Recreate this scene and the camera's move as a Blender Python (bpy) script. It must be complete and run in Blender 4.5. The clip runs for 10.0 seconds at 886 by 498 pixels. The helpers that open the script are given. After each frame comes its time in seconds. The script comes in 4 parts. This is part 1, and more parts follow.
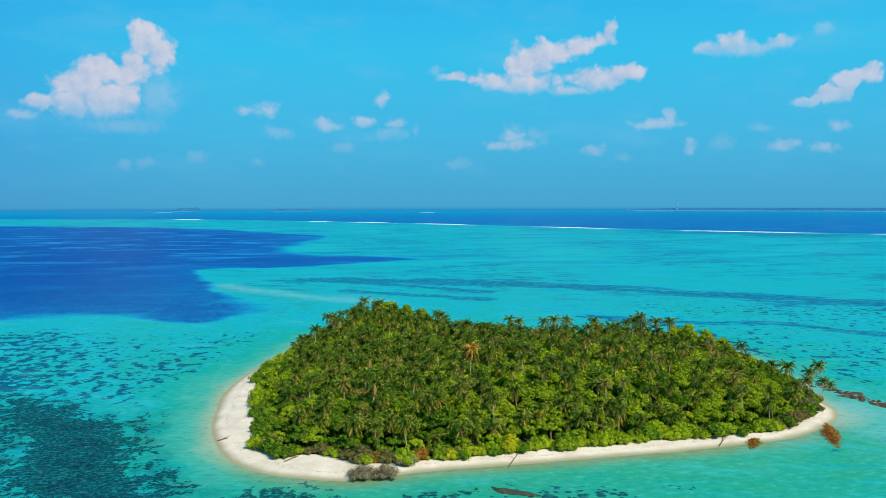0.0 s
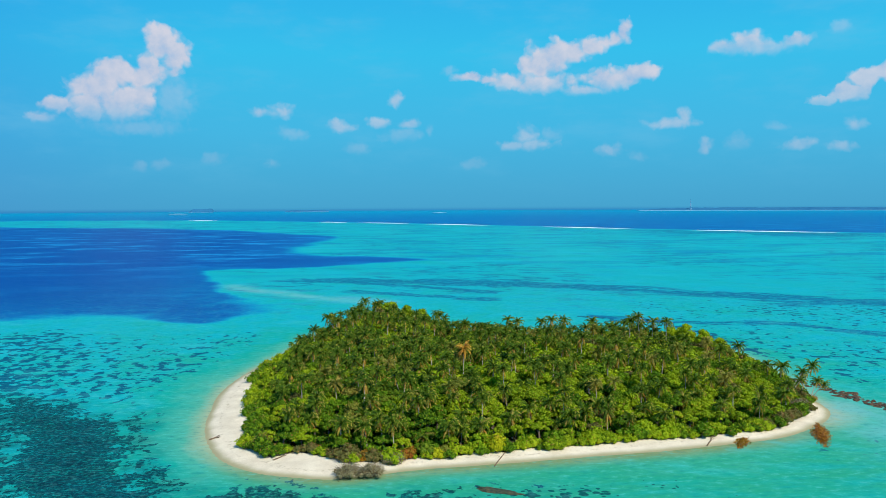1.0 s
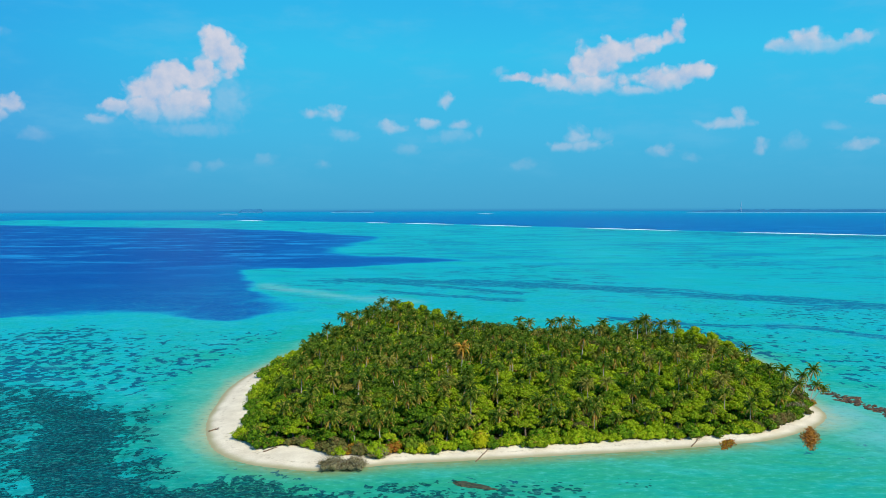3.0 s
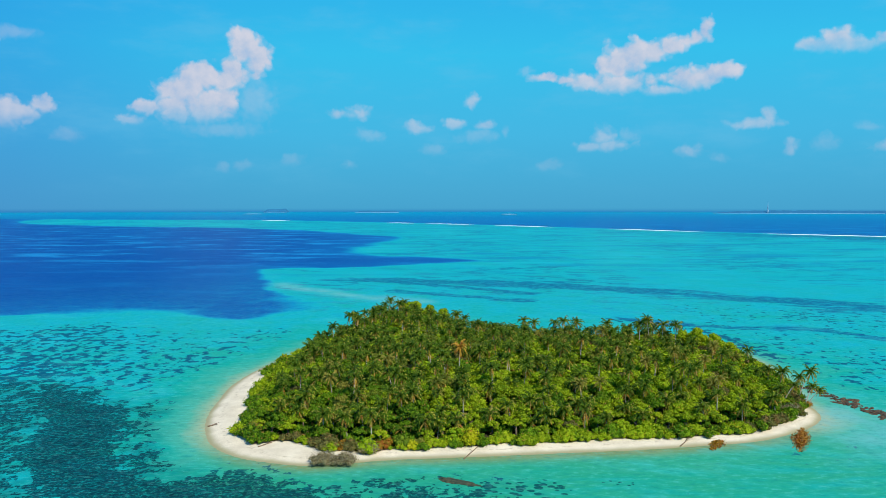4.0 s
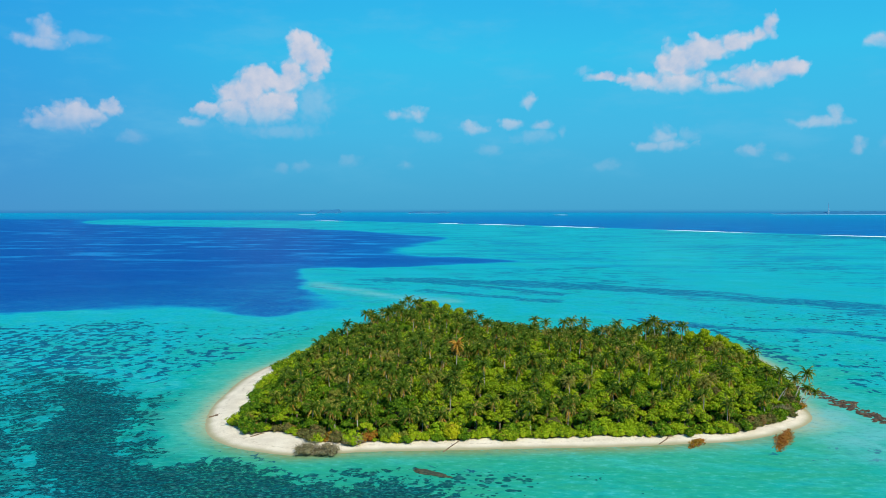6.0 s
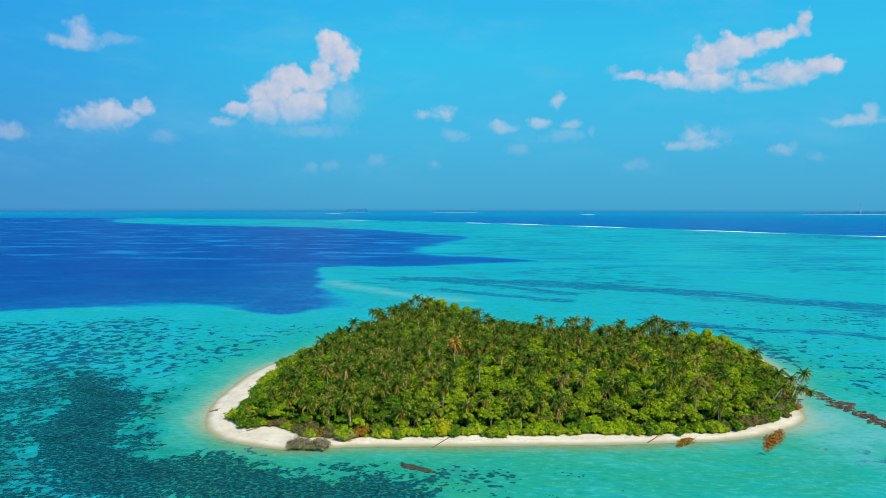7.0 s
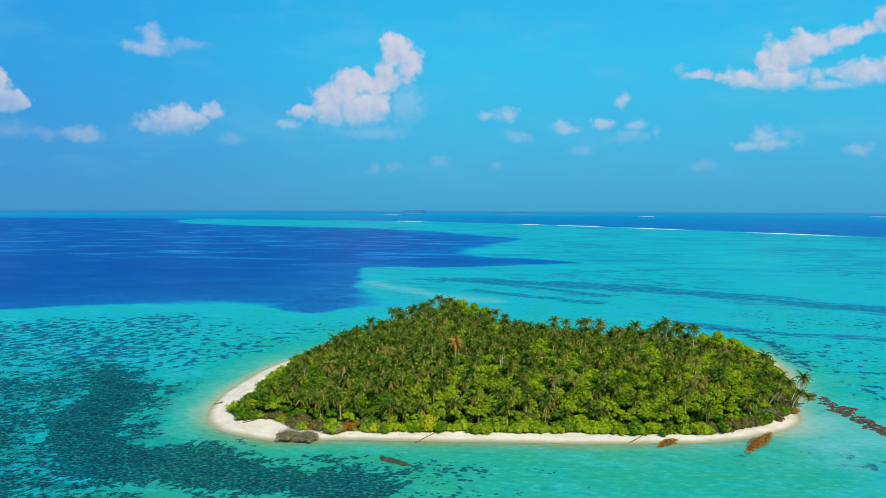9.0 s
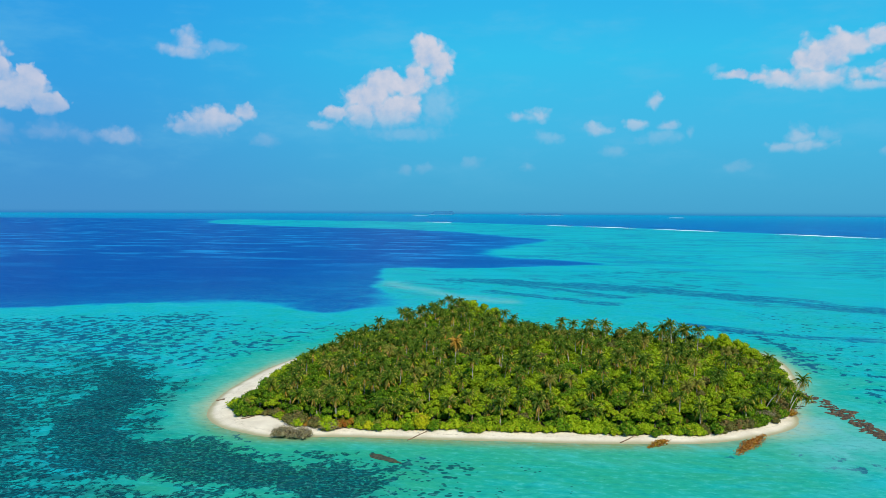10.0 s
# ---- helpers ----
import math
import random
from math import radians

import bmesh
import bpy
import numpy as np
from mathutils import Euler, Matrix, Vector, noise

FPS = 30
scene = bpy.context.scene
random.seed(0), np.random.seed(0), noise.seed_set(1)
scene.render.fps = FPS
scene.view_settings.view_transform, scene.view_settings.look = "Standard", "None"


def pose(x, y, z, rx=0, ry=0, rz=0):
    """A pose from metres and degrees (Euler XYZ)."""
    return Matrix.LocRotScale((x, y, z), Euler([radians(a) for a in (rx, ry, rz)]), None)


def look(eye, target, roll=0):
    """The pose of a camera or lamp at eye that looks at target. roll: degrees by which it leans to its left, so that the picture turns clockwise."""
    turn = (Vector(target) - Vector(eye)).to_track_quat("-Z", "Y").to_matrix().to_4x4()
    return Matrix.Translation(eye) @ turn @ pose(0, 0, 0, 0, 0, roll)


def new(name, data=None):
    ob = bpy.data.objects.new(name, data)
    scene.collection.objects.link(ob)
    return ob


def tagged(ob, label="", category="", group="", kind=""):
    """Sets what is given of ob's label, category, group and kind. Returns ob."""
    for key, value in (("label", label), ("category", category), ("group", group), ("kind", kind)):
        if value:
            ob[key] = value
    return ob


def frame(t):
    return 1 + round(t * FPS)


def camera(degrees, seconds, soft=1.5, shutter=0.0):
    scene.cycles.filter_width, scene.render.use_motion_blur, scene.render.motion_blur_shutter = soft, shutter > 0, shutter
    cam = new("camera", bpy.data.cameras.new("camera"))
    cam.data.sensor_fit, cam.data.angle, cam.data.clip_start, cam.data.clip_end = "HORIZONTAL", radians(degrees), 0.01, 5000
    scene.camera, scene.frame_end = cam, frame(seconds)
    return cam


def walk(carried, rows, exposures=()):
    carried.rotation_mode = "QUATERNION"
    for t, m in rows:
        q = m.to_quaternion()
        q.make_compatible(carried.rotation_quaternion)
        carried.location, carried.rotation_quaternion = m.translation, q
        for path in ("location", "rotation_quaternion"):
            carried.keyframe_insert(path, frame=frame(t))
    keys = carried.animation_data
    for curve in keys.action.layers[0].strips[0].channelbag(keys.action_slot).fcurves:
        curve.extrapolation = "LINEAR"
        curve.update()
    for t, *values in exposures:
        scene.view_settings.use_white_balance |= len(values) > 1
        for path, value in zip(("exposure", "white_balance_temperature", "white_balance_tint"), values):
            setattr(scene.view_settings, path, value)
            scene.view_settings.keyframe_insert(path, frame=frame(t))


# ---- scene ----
cam = camera(56.2, 10.0, soft=0.8)

# seconds, eye, point looked at, lean: a drone circling the islet
PATH = [
    (0, (-53.521, -325.011, 79.789), (-53.25, -323.032, 79.68), -0.1),
    (0.5, (-49.408, -326.444, 79.854), (-49.151, -324.463, 79.747), -0.3),
    (1, (-45.184, -328.044, 79.912), (-44.947, -326.061, 79.804), -0.3),
    (1.5, (-40.756, -329.937, 79.972), (-40.544, -327.952, 79.865), -0.3),
    (2, (-36.049, -332.141, 80.038), (-35.864, -330.152, 79.931), -0.1),
    (2.5, (-30.983, -334.58, 80.115), (-30.831, -332.588, 80.009), -0.1),
    (4, (-14.571, -342.336, 80.596), (-14.513, -340.339, 80.491), -0.0),
    (4.5, (-8.802, -344.867, 80.679), (-8.775, -342.87, 80.576), 0.1),
    (5, (-2.779, -347.308, 80.743), (-2.786, -345.311, 80.64), -0.0),
    (5.5, (3.488, -349.581, 80.799), (3.445, -347.584, 80.696), 0.0),
    (7, (22.844, -355.56, 81.134), (22.7, -353.568, 81.029), 0.1),
    (7.5, (29.465, -357.198, 81.191), (29.283, -355.209, 81.086), 0.2),
    (8, (36.21, -358.533, 81.228), (35.994, -356.547, 81.123), 0.1),
    (8.5, (43.057, -359.57, 81.255), (42.803, -357.588, 81.152), 0.2),
    (9, (49.928, -360.359, 81.274), (49.636, -358.383, 81.172), 0.2),
    (9.5, (56.79, -361.005, 81.288), (56.464, -359.035, 81.187), 0.2),
    (10, (63.656, -361.614, 81.297), (63.291, -359.65, 81.197), 0.3),
]


walk(cam, [(t, look(eye, aim, lean)) for t, eye, aim, lean in PATH])

# ---------------------------------------------------------------- light and sky
SUN_AZ, SUN_EL = 146.0, 46.0  # degrees clockwise from +y, above the horizon
world = bpy.data.worlds.new("tropical_sky")
scene.world = world
world.use_nodes = True


class Nodes:
    """Short hand for building node trees."""

    def __init__(self, tree):
        self.tree = tree
        tree.nodes.clear()

    def put(self, kind, *ins):
        node = self.tree.nodes.new("ShaderNode" + kind)
        for n, value in enumerate(ins):
            self.feed(node.inputs[n], value)
        return node

    def feed(self, socket, value):
        if value is None:
            return
        if isinstance(value, bpy.types.NodeSocket):
            self.tree.links.new(value, socket)
        elif isinstance(value, bpy.types.Node):
            self.tree.links.new(value.outputs[0], socket)
        else:
            socket.default_value = value

    def math(self, op, *ins, clamp=False):
        node = self.tree.nodes.new("ShaderNodeMath")
        node.operation, node.use_clamp = op, clamp
        for n, value in enumerate(ins):
            self.feed(node.inputs[n], value)
        return node.outputs[0]

    def vec(self, op, *ins):
        node = self.tree.nodes.new("ShaderNodeVectorMath")
        node.operation = op
        for n, value in enumerate(ins):
            self.feed(node.inputs[n], value)
        return node.outputs["Value"] if op in ("LENGTH", "DOT_PRODUCT") else node.outputs[0]

    def noise(self, vector, scale, detail=4.0, rough=0.55, dims="3D"):
        node = self.tree.nodes.new("ShaderNodeTexNoise")
        node.noise_dimensions = dims
        self.feed(node.inputs["Vector"], vector)
        node.inputs["Scale"].default_value = scale
        node.inputs["Detail"].default_value = detail
        node.inputs["Roughness"].default_value = rough
        return node.outputs[0]

    def span(self, value, a, b, c=0.0, d=1.0, smooth=True):
        node = self.tree.nodes.new("ShaderNodeMapRange")
        node.interpolation_type = "SMOOTHSTEP" if smooth else "LINEAR"
        for n, v in enumerate((value, a, b, c, d)):
            self.feed(node.inputs[n], v)
        return node.outputs[0]

    def ramp(self, value, *stops):
        node = self.tree.nodes.new("ShaderNodeValToRGB")
        self.feed(node.inputs[0], value)
        els = node.color_ramp.elements
        while len(els) < len(stops):
            els.new(0.5)
        for el, (at, col) in zip(els, stops):
            el.position, el.color = at, (*col, 1)
        return node.outputs[0]

    def mix(self, fac, a, b, blend="MIX"):
        node = self.tree.nodes.new("ShaderNodeMix")
        node.data_type, node.blend_type = "RGBA", blend
        self.feed(node.inputs[0], fac)
        for socket, value in ((node.inputs[6], a), (node.inputs[7], b)):
            self.feed(socket, (*value, 1) if isinstance(value, tuple) else value)
        return node.outputs[2]

    def attr(self, name):
        node = self.tree.nodes.new("ShaderNodeAttribute")
        node.attribute_name = name
        return node

    def join(self, x, y, z=0.0):
        node = self.tree.nodes.new("ShaderNodeCombineXYZ")
        for n, v in enumerate((x, y, z)):
            self.feed(node.inputs[n], v)
        return node.outputs[0]


def build_sky():
    g = Nodes(world.node_tree)
    way = g.tree.nodes.new("ShaderNodeTexCoord").outputs["Generated"]
    sep = g.put("SeparateXYZ", way)
    az = g.math("MULTIPLY", g.math("ARCTAN2", sep.outputs[0], sep.outputs[1]), 57.2958)
    el = g.math("MULTIPLY", g.math("ARCSINE", sep.outputs[2]), 57.2958)
    # wide sky: physical dome above, hazy tropical band towards the sea
    sky = g.tree.nodes.new("ShaderNodeTexSky")
    sky.sky_type, sky.sun_disc = "NISHITA", False
    sky.sun_elevation, sky.sun_rotation = radians(SUN_EL), radians(SUN_AZ)
    sky.air_density, sky.dust_density, sky.ozone_density = 1.0, 0.3, 3.0
    dome = g.mix(1.0, sky.outputs[0], (0.10, 0.10, 0.10), "MULTIPLY")
    band = g.ramp(g.span(el, -1.0, 17.0, smooth=False), (0.0, (0.062, 0.350, 0.600)), (0.12, (0.066, 0.400, 0.660)),
                  (0.32, (0.060, 0.470, 0.765)), (0.62, (0.038, 0.520, 0.835)), (1.0, (0.024, 0.410, 0.820)))
    base = g.mix(g.span(el, 14.0, 40.0), band, dome)
    base = g.mix(g.span(az, -5.0, -38.0, 0.0, 0.80), base, g.ramp(g.span(el, -1.0, 17.0, smooth=False), (0.0, (0.070, 0.270, 0.590)), (0.5, (0.035, 0.310, 0.740)), (1.0, (0.015, 0.300, 0.790))))
    # the last miles of sea, lost in haze
    base = g.mix(g.span(el, -0.15, -0.55, 0.0, 0.8), base, (0.014, 0.175, 0.470))
    # broad unevenness of the haze
    flat = g.join(az, el)
    wisps = g.noise(g.vec("MULTIPLY", flat, (0.35, 1.0, 1.0)), 0.32, 5.0, 0.6)
    base = g.mix(g.math("MULTIPLY", g.span(wisps, 0.46, 0.75, 0.0, 0.30), g.span(el, 0.0, 4.0)), base, (0.17, 0.52, 0.78))
    # cumulus: groups of puffs by azimuth, elevation, half width, half height
    puff = g.noise(flat, 0.50, 6.0, 0.56)
    curl = g.noise(g.vec("ADD", flat, (37.0, 11.0, 0.0)), 0.8, 3.5, 0.5)
    bent = g.vec("ADD", flat, g.join(g.math("MULTIPLY", g.math("SUBTRACT", curl, 0.5), 1.3),
                                     g.math("MULTIPLY", g.math("SUBTRACT", puff, 0.5), 0.9)))

    def billow(scale):
        node = g.tree.nodes.new("ShaderNodeTexVoronoi")
        node.feature = "SMOOTH_F1"
        g.feed(node.inputs["Vector"], bent)
        node.inputs["Scale"].default_value = scale
        node.inputs["Smoothness"].default_value = 0.35
        return node.outputs["Distance"]

    def group(blobs):
        near = None
        for a, e, w, h in blobs:
            off = g.vec("LENGTH", g.vec("MULTIPLY_ADD", bent, (1 / w, 1 / h, 0.0), (-a / w, -e / h, 0.0)))
            near = off if near is None else g.math("SMOOTH_MIN", near, off, 0.22)
        return near

    tower = group([(-11.6, 10.3, 1.3, 1.3), (-10.8, 9.7, 1.0, 1.2), (-12.2, 8.9, 1.2, 1.2), (-14.3, 8.4, 1.9, 0.9), (-13.0, 8.3, 1.3, 1.0), (-15.5, 7.5, 1.4, 1.2),
                   (-16.0, 6.5, 1.6, 1.2), (-16.4, 7.4, 1.0, 0.8), (-14.2, 6.4, 1.8, 1.3), (-13.1, 7.0, 1.2, 1.1), (-17.8, 6.3, 1.0, 0.45), (-18.9, 5.5, 0.8, 0.4)])
    arch = group([(13.4, 9.4, 1.3, 1.2), (14.5, 9.9, 1.3, 1.0), (15.6, 10.1, 1.1, 0.75), (17.0, 10.4, 1.1, 0.6), (17.8, 10.7, 0.8, 0.6), (10.0, 8.4, 1.0, 0.28), (18.4, 11.0, 0.7, 0.6), (19.0, 11.3, 0.6, 0.7),
                  (8.7, 8.6, 1.0, 0.32), (11.3, 8.3, 1.6, 0.65), (13.8, 8.1, 2.3, 0.7), (16.5, 7.6, 1.9, 0.4), (17.8, 8.2, 1.4, 0.8), (19.0, 8.4, 1.3, 0.75),
                  (20.4, 8.6, 1.1, 0.55)])
    shelf = group([(27.0, 10.1, 1.2, 0.8), (25.7, 9.9, 1.1, 0.5), (28.2, 9.8, 1.5, 0.5), (29.6, 10.1, 1.0, 0.4)])
    slope = group([(32.6, 6.7, 1.1, 0.6), (33.5, 7.5, 0.8, 0.65), (31.5, 6.3, 0.9, 0.35), (34.6, 7.8, 0.9, 0.6)])
    west = group([(-39.1, 8.5, 1.2, 1.6), (-37.8, 7.0, 1.7, 1.1), (-35.9, 6.2, 1.3, 0.6), (-36.8, 7.8, 0.9, 0.75)])
    loaf = group([(-26.8, 5.3, 1.9, 0.8), (-25.7, 5.8, 1.7, 0.9), (-24.1, 6.2, 1.1, 0.5)])
    small = group([(22.0, 5.2, 1.6, 0.45), (23.1, 5.6, 0.5, 0.6), (12.5, 4.7, 0.8, 0.8), (13.1, 4.0, 1.5, 0.5), (11.6, 4.0, 1.0, 0.4), (3.6, 7.0, 0.5, 0.75),
                   (2.5, 5.6, 0.9, 0.45), (4.5, 5.5, 0.9, 0.35), (-0.2, 5.3, 1.0, 0.45), (-4.0, 6.3, 0.9, 0.55), (-5.5, 6.2, 0.9, 0.38),
                   (18.3, 3.6, 1.1, 0.4), (24.3, 3.7, 0.6, 0.5), (29.8, 3.7, 1.0, 0.4), (32.3, 3.5, 1.0, 0.35), (33.1, 4.8, 0.7, 0.4),
                   (-27.5, 10.6, 1.0, 0.95), (-27.9, 10.0, 1.5, 0.5), (-31.8, 4.4, 1.5, 0.55)])
    faint = group([(-11.9, 2.7, 0.8, 0.4), (-13.2, 2.6, 0.7, 0.4), (-8.7, 3.0, 0.8, 0.45), (-4.8, 2.9, 0.7, 0.45), (6.1, 5.1, 0.4, 0.4), (1.2, 3.8, 1.0, 0.5),
                   (-3.4, 4.8, 1.3, 0.5), (3.8, 4.7, 1.9, 0.5), (8.9, 2.7, 0.8, 0.45), (28.6, 4.9, 0.9, 0.35), (32.1, 10.6, 0.7, 0.4), (7.3, 9.1, 0.6, 0.4),
                   (26.2, 3.9, 0.9, 0.55), (20.1, 3.2, 0.8, 0.4), (-10.9, 7.0, 1.4, 1.6), (-13.1, 5.0, 3.0, 0.6), (14.2, 4.8, 0.8, 0.6),
                   (-25.6, 10.4, 1.8, 0.45), (-38.7, 4.5, 1.5, 1.0), (-35.7, 4.7, 1.9, 0.75), (-33.6, 4.3, 0.6, 0.6), (-22.8, 4.3, 1.0, 0.45)])
    bulge = g.math("ADD", g.math("MULTIPLY", g.math("SUBTRACT", billow(1.1), 0.42), 0.60), g.math("MULTIPLY", g.math("SUBTRACT", billow(2.6), 0.42), 0.38))
    rough = g.math("ADD", bulge, g.math("MULTIPLY", g.math("SUBTRACT", puff, 0.5), 0.9))
    low = g.math("ADD", el, g.math("MULTIPLY", g.math("SUBTRACT", curl, 0.5), 1.4))
    cover = None
    # crisp heads, soft flat bases
    for near, most, edge, foot in ((tower, 0.88, 0.70, 4.9), (arch, 0.86, 0.75, 6.7), (shelf, 0.78, 0.8, 8.9), (slope, 0.74, 0.5, 5.2), (west, 0.74, 0.5, 4.8),
                                   (loaf, 0.80, 0.70, 4.2), (small, 0.56, 1.0, None), (faint, 0.24, 1.1, None)):
        one = g.span(g.math("ADD", near, rough), 1.28, 1.28 - edge, 0.0, most)
        if foot is not None:
            one = g.math("MULTIPLY", one, g.span(low, foot - 0.2, foot + 1.9, 0.12, 1.0))
        cover = one if cover is None else g.math("MAXIMUM", cover, one)
    # billows are bright towards the sun and blue-grey away from it
    toward = g.noise(g.vec("ADD", flat, (0.30, 0.42, 0.0)), 0.50, 4.5, 0.50)
    lit = g.ramp(g.math("MULTIPLY_ADD", g.math("SUBTRACT", toward, puff), 2.0, 0.54), (0.15, (0.40, 0.52, 0.74)), (0.5, (0.57, 0.60, 0.73)), (0.85, (0.70, 0.67, 0.75)))
    veil = g.span(el, 2.0, 8.0, 0.55, 1.0)
    shown = g.mix(g.math("MULTIPLY", cover, veil), base, lit)
    back = g.put("Background", shown, 1.0)
    g.tree.links.new(back.outputs[0], g.put("OutputWorld").inputs[0])


build_sky()
sun = new("sun", bpy.data.lights.new("sun", "SUN"))
sun.data.energy, sun.data.angle, sun.data.color = 4.8, radians(0.6), (1.0, 0.94, 0.82)
sun.matrix_world = look((100 * math.sin(radians(SUN_AZ)), 100 * math.cos(radians(SUN_AZ)), 100 * math.tan(radians(SUN_EL))), (0, 0, 0))

# ---------------------------------------------------------------- materials


def material(name, rough=0.6, specular=0.3):
    m = bpy.data.materials.new(name)
    m.use_nodes = True
    g = Nodes(m.node_tree)
    shade = g.tree.nodes.new("ShaderNodeBsdfPrincipled")
    shade.inputs["Roughness"].default_value = rough
    shade.inputs["Specular IOR Level"].default_value = specular
    g.tree.links.new(shade.outputs[0], g.put("OutputMaterial").inputs[0])
    return m, g, shade


def relief(g, shade, height, strength, distance):
    bump = g.tree.nodes.new("ShaderNodeBump")
    bump.inputs["Strength"].default_value = strength
    bump.inputs["Distance"].default_value = distance
    g.feed(bump.inputs["Height"], height)
    g.tree.links.new(bump.outputs[0], shade.inputs["Normal"])


def foliage(name, dark, light, tip, dry=(0.30, 0.20, 0.04), dry_share=0.05, sere=0.0):
    """Leaves: colour differs from plant to plant, from leaf to leaf and in patches."""
    m, g, shade = material(name, 0.6, 0.10)
    info = g.tree.nodes.new("ShaderNodeObjectInfo")
    geo = g.tree.nodes.new("ShaderNodeNewGeometry")
    leaf = geo.outputs["Random Per Island"]
    col = g.mix(info.outputs["Random"], dark, light)
    col = g.mix(g.span(leaf, 0.3, 1.0, 0.0, 0.75), col, tip)
    col = g.mix(g.span(g.noise(geo.outputs["Position"], 0.16, 3.0), 0.42, 0.66, 0.0, 0.55), col, light)
    col = g.mix(g.span(leaf, 1.0 - dry_share, 1.0 - dry_share * 0.9), col, dry)
    if sere:
        # some whole plants have begun to yellow
        old = g.math("MULTIPLY", g.span(g.math("FRACT", g.math("MULTIPLY", info.outputs["Random"], 7.31)), 1.0 - sere, 1.0), g.span(leaf, 0.0, 1.0, 0.35, 0.9))
        col = g.mix(old, col, (0.36, 0.29, 0.06))
    g.feed(shade.inputs["Base Color"], col)
    soft = g.tree.nodes.new("ShaderNodeBsdfTranslucent")
    g.feed(soft.inputs[0], g.mix(1.0, col, (1.0, 1.0, 0.45), "MULTIPLY"))
    both = g.tree.nodes.new("ShaderNodeMixShader")
    both.inputs[0].default_value = 0.36
    g.tree.links.new(shade.outputs[0], both.inputs[1])
    g.tree.links.new(soft.outputs[0], both.inputs[2])
    out = [n for n in g.tree.nodes if n.bl_idname == "ShaderNodeOutputMaterial"][0]
    g.tree.links.new(both.outputs[0], out.inputs[0])
    return m


PALM_GREEN = foliage("palm_leaf", (0.020, 0.066, 0.006), (0.066, 0.138, 0.008), (0.225, 0.290, 0.020), (0.42, 0.34, 0.05), 0.05, 0.16)
PALM_DRY = foliage("palm_leaf_dry", (0.36, 0.25, 0.045), (0.52, 0.36, 0.065), (0.60, 0.46, 0.12), (0.50, 0.20, 0.03), 0.2)
PALM_RUST = foliage("palm_leaf_rust", (0.52, 0.27, 0.03), (0.60, 0.33, 0.04), (0.66, 0.44, 0.10), (0.40, 0.14, 0.03), 0.2)
LEAF_DARK = foliage("leaf_dark", (0.026, 0.092, 0.006), (0.100, 0.215, 0.008), (0.250, 0.410, 0.014), sere=0.12)
LEAF_MID = foliage("leaf_mid", (0.116, 0.224, 0.007), (0.285, 0.400, 0.009), (0.482, 0.565, 0.021))
LEAF_LIME = foliage("leaf_lime", (0.19, 0.34, 0.008), (0.33, 0.44, 0.010), (0.42, 0.52, 0.02), (0.50, 0.40, 0.03), 0.08)
LEAF_YELLOW = foliage("leaf_yellow", (0.44, 0.46, 0.010), (0.50, 0.50, 0.012), (0.60, 0.58, 0.03), (0.5, 0.36, 0.03), 0.05)
LEAF_OLIVE = foliage("leaf_olive", (0.10, 0.11, 0.030), (0.17, 0.17, 0.045), (0.21, 0.20, 0.06), (0.26, 0.17, 0.06), 0.15)
LEAF_RUST = foliage("leaf_rust", (0.28, 0.16, 0.02), (0.42, 0.24, 0.025), (0.50, 0.34, 0.04), (0.36, 0.12, 0.02), 0.2)
LEAF_ORANGE = foliage("leaf_orange", (0.34, 0.14, 0.022), (0.50, 0.24, 0.040), (0.60, 0.37, 0.09), (0.24, 0.07, 0.02), 0.25)
TWIG_GREY = foliage("twig_grey", (0.25, 0.22, 0.12), (0.36, 0.32, 0.18), (0.46, 0.41, 0.26), (0.18, 0.13, 0.06), 0.25)


def bark_material(name, low, high):
    m, g, shade = material(name, 0.85, 0.15)
    pos = g.tree.nodes.new("ShaderNodeTexCoord").outputs["Object"]
    rings = g.noise(g.vec("MULTIPLY", pos, (0.6, 0.6, 5.0)), 1.0, 4.0)
    g.feed(shade.inputs["Base Color"], g.ramp(rings, (0.3, low), (0.7, high)))
    relief(g, shade, rings, 0.5, 0.03)
    return m


BARK_PALM = bark_material("palm_bark", (0.30, 0.27, 0.22), (0.52, 0.48, 0.40))
BARK = bark_material("tree_bark", (0.10, 0.075, 0.05), (0.24, 0.19, 0.14))
GREY_WOOD = bark_material("grey_brushwood", (0.20, 0.17, 0.11), (0.36, 0.31, 0.22))
DRIFTWOOD = bark_material("driftwood", (0.10, 0.070, 0.045), (0.24, 0.17, 0.11))


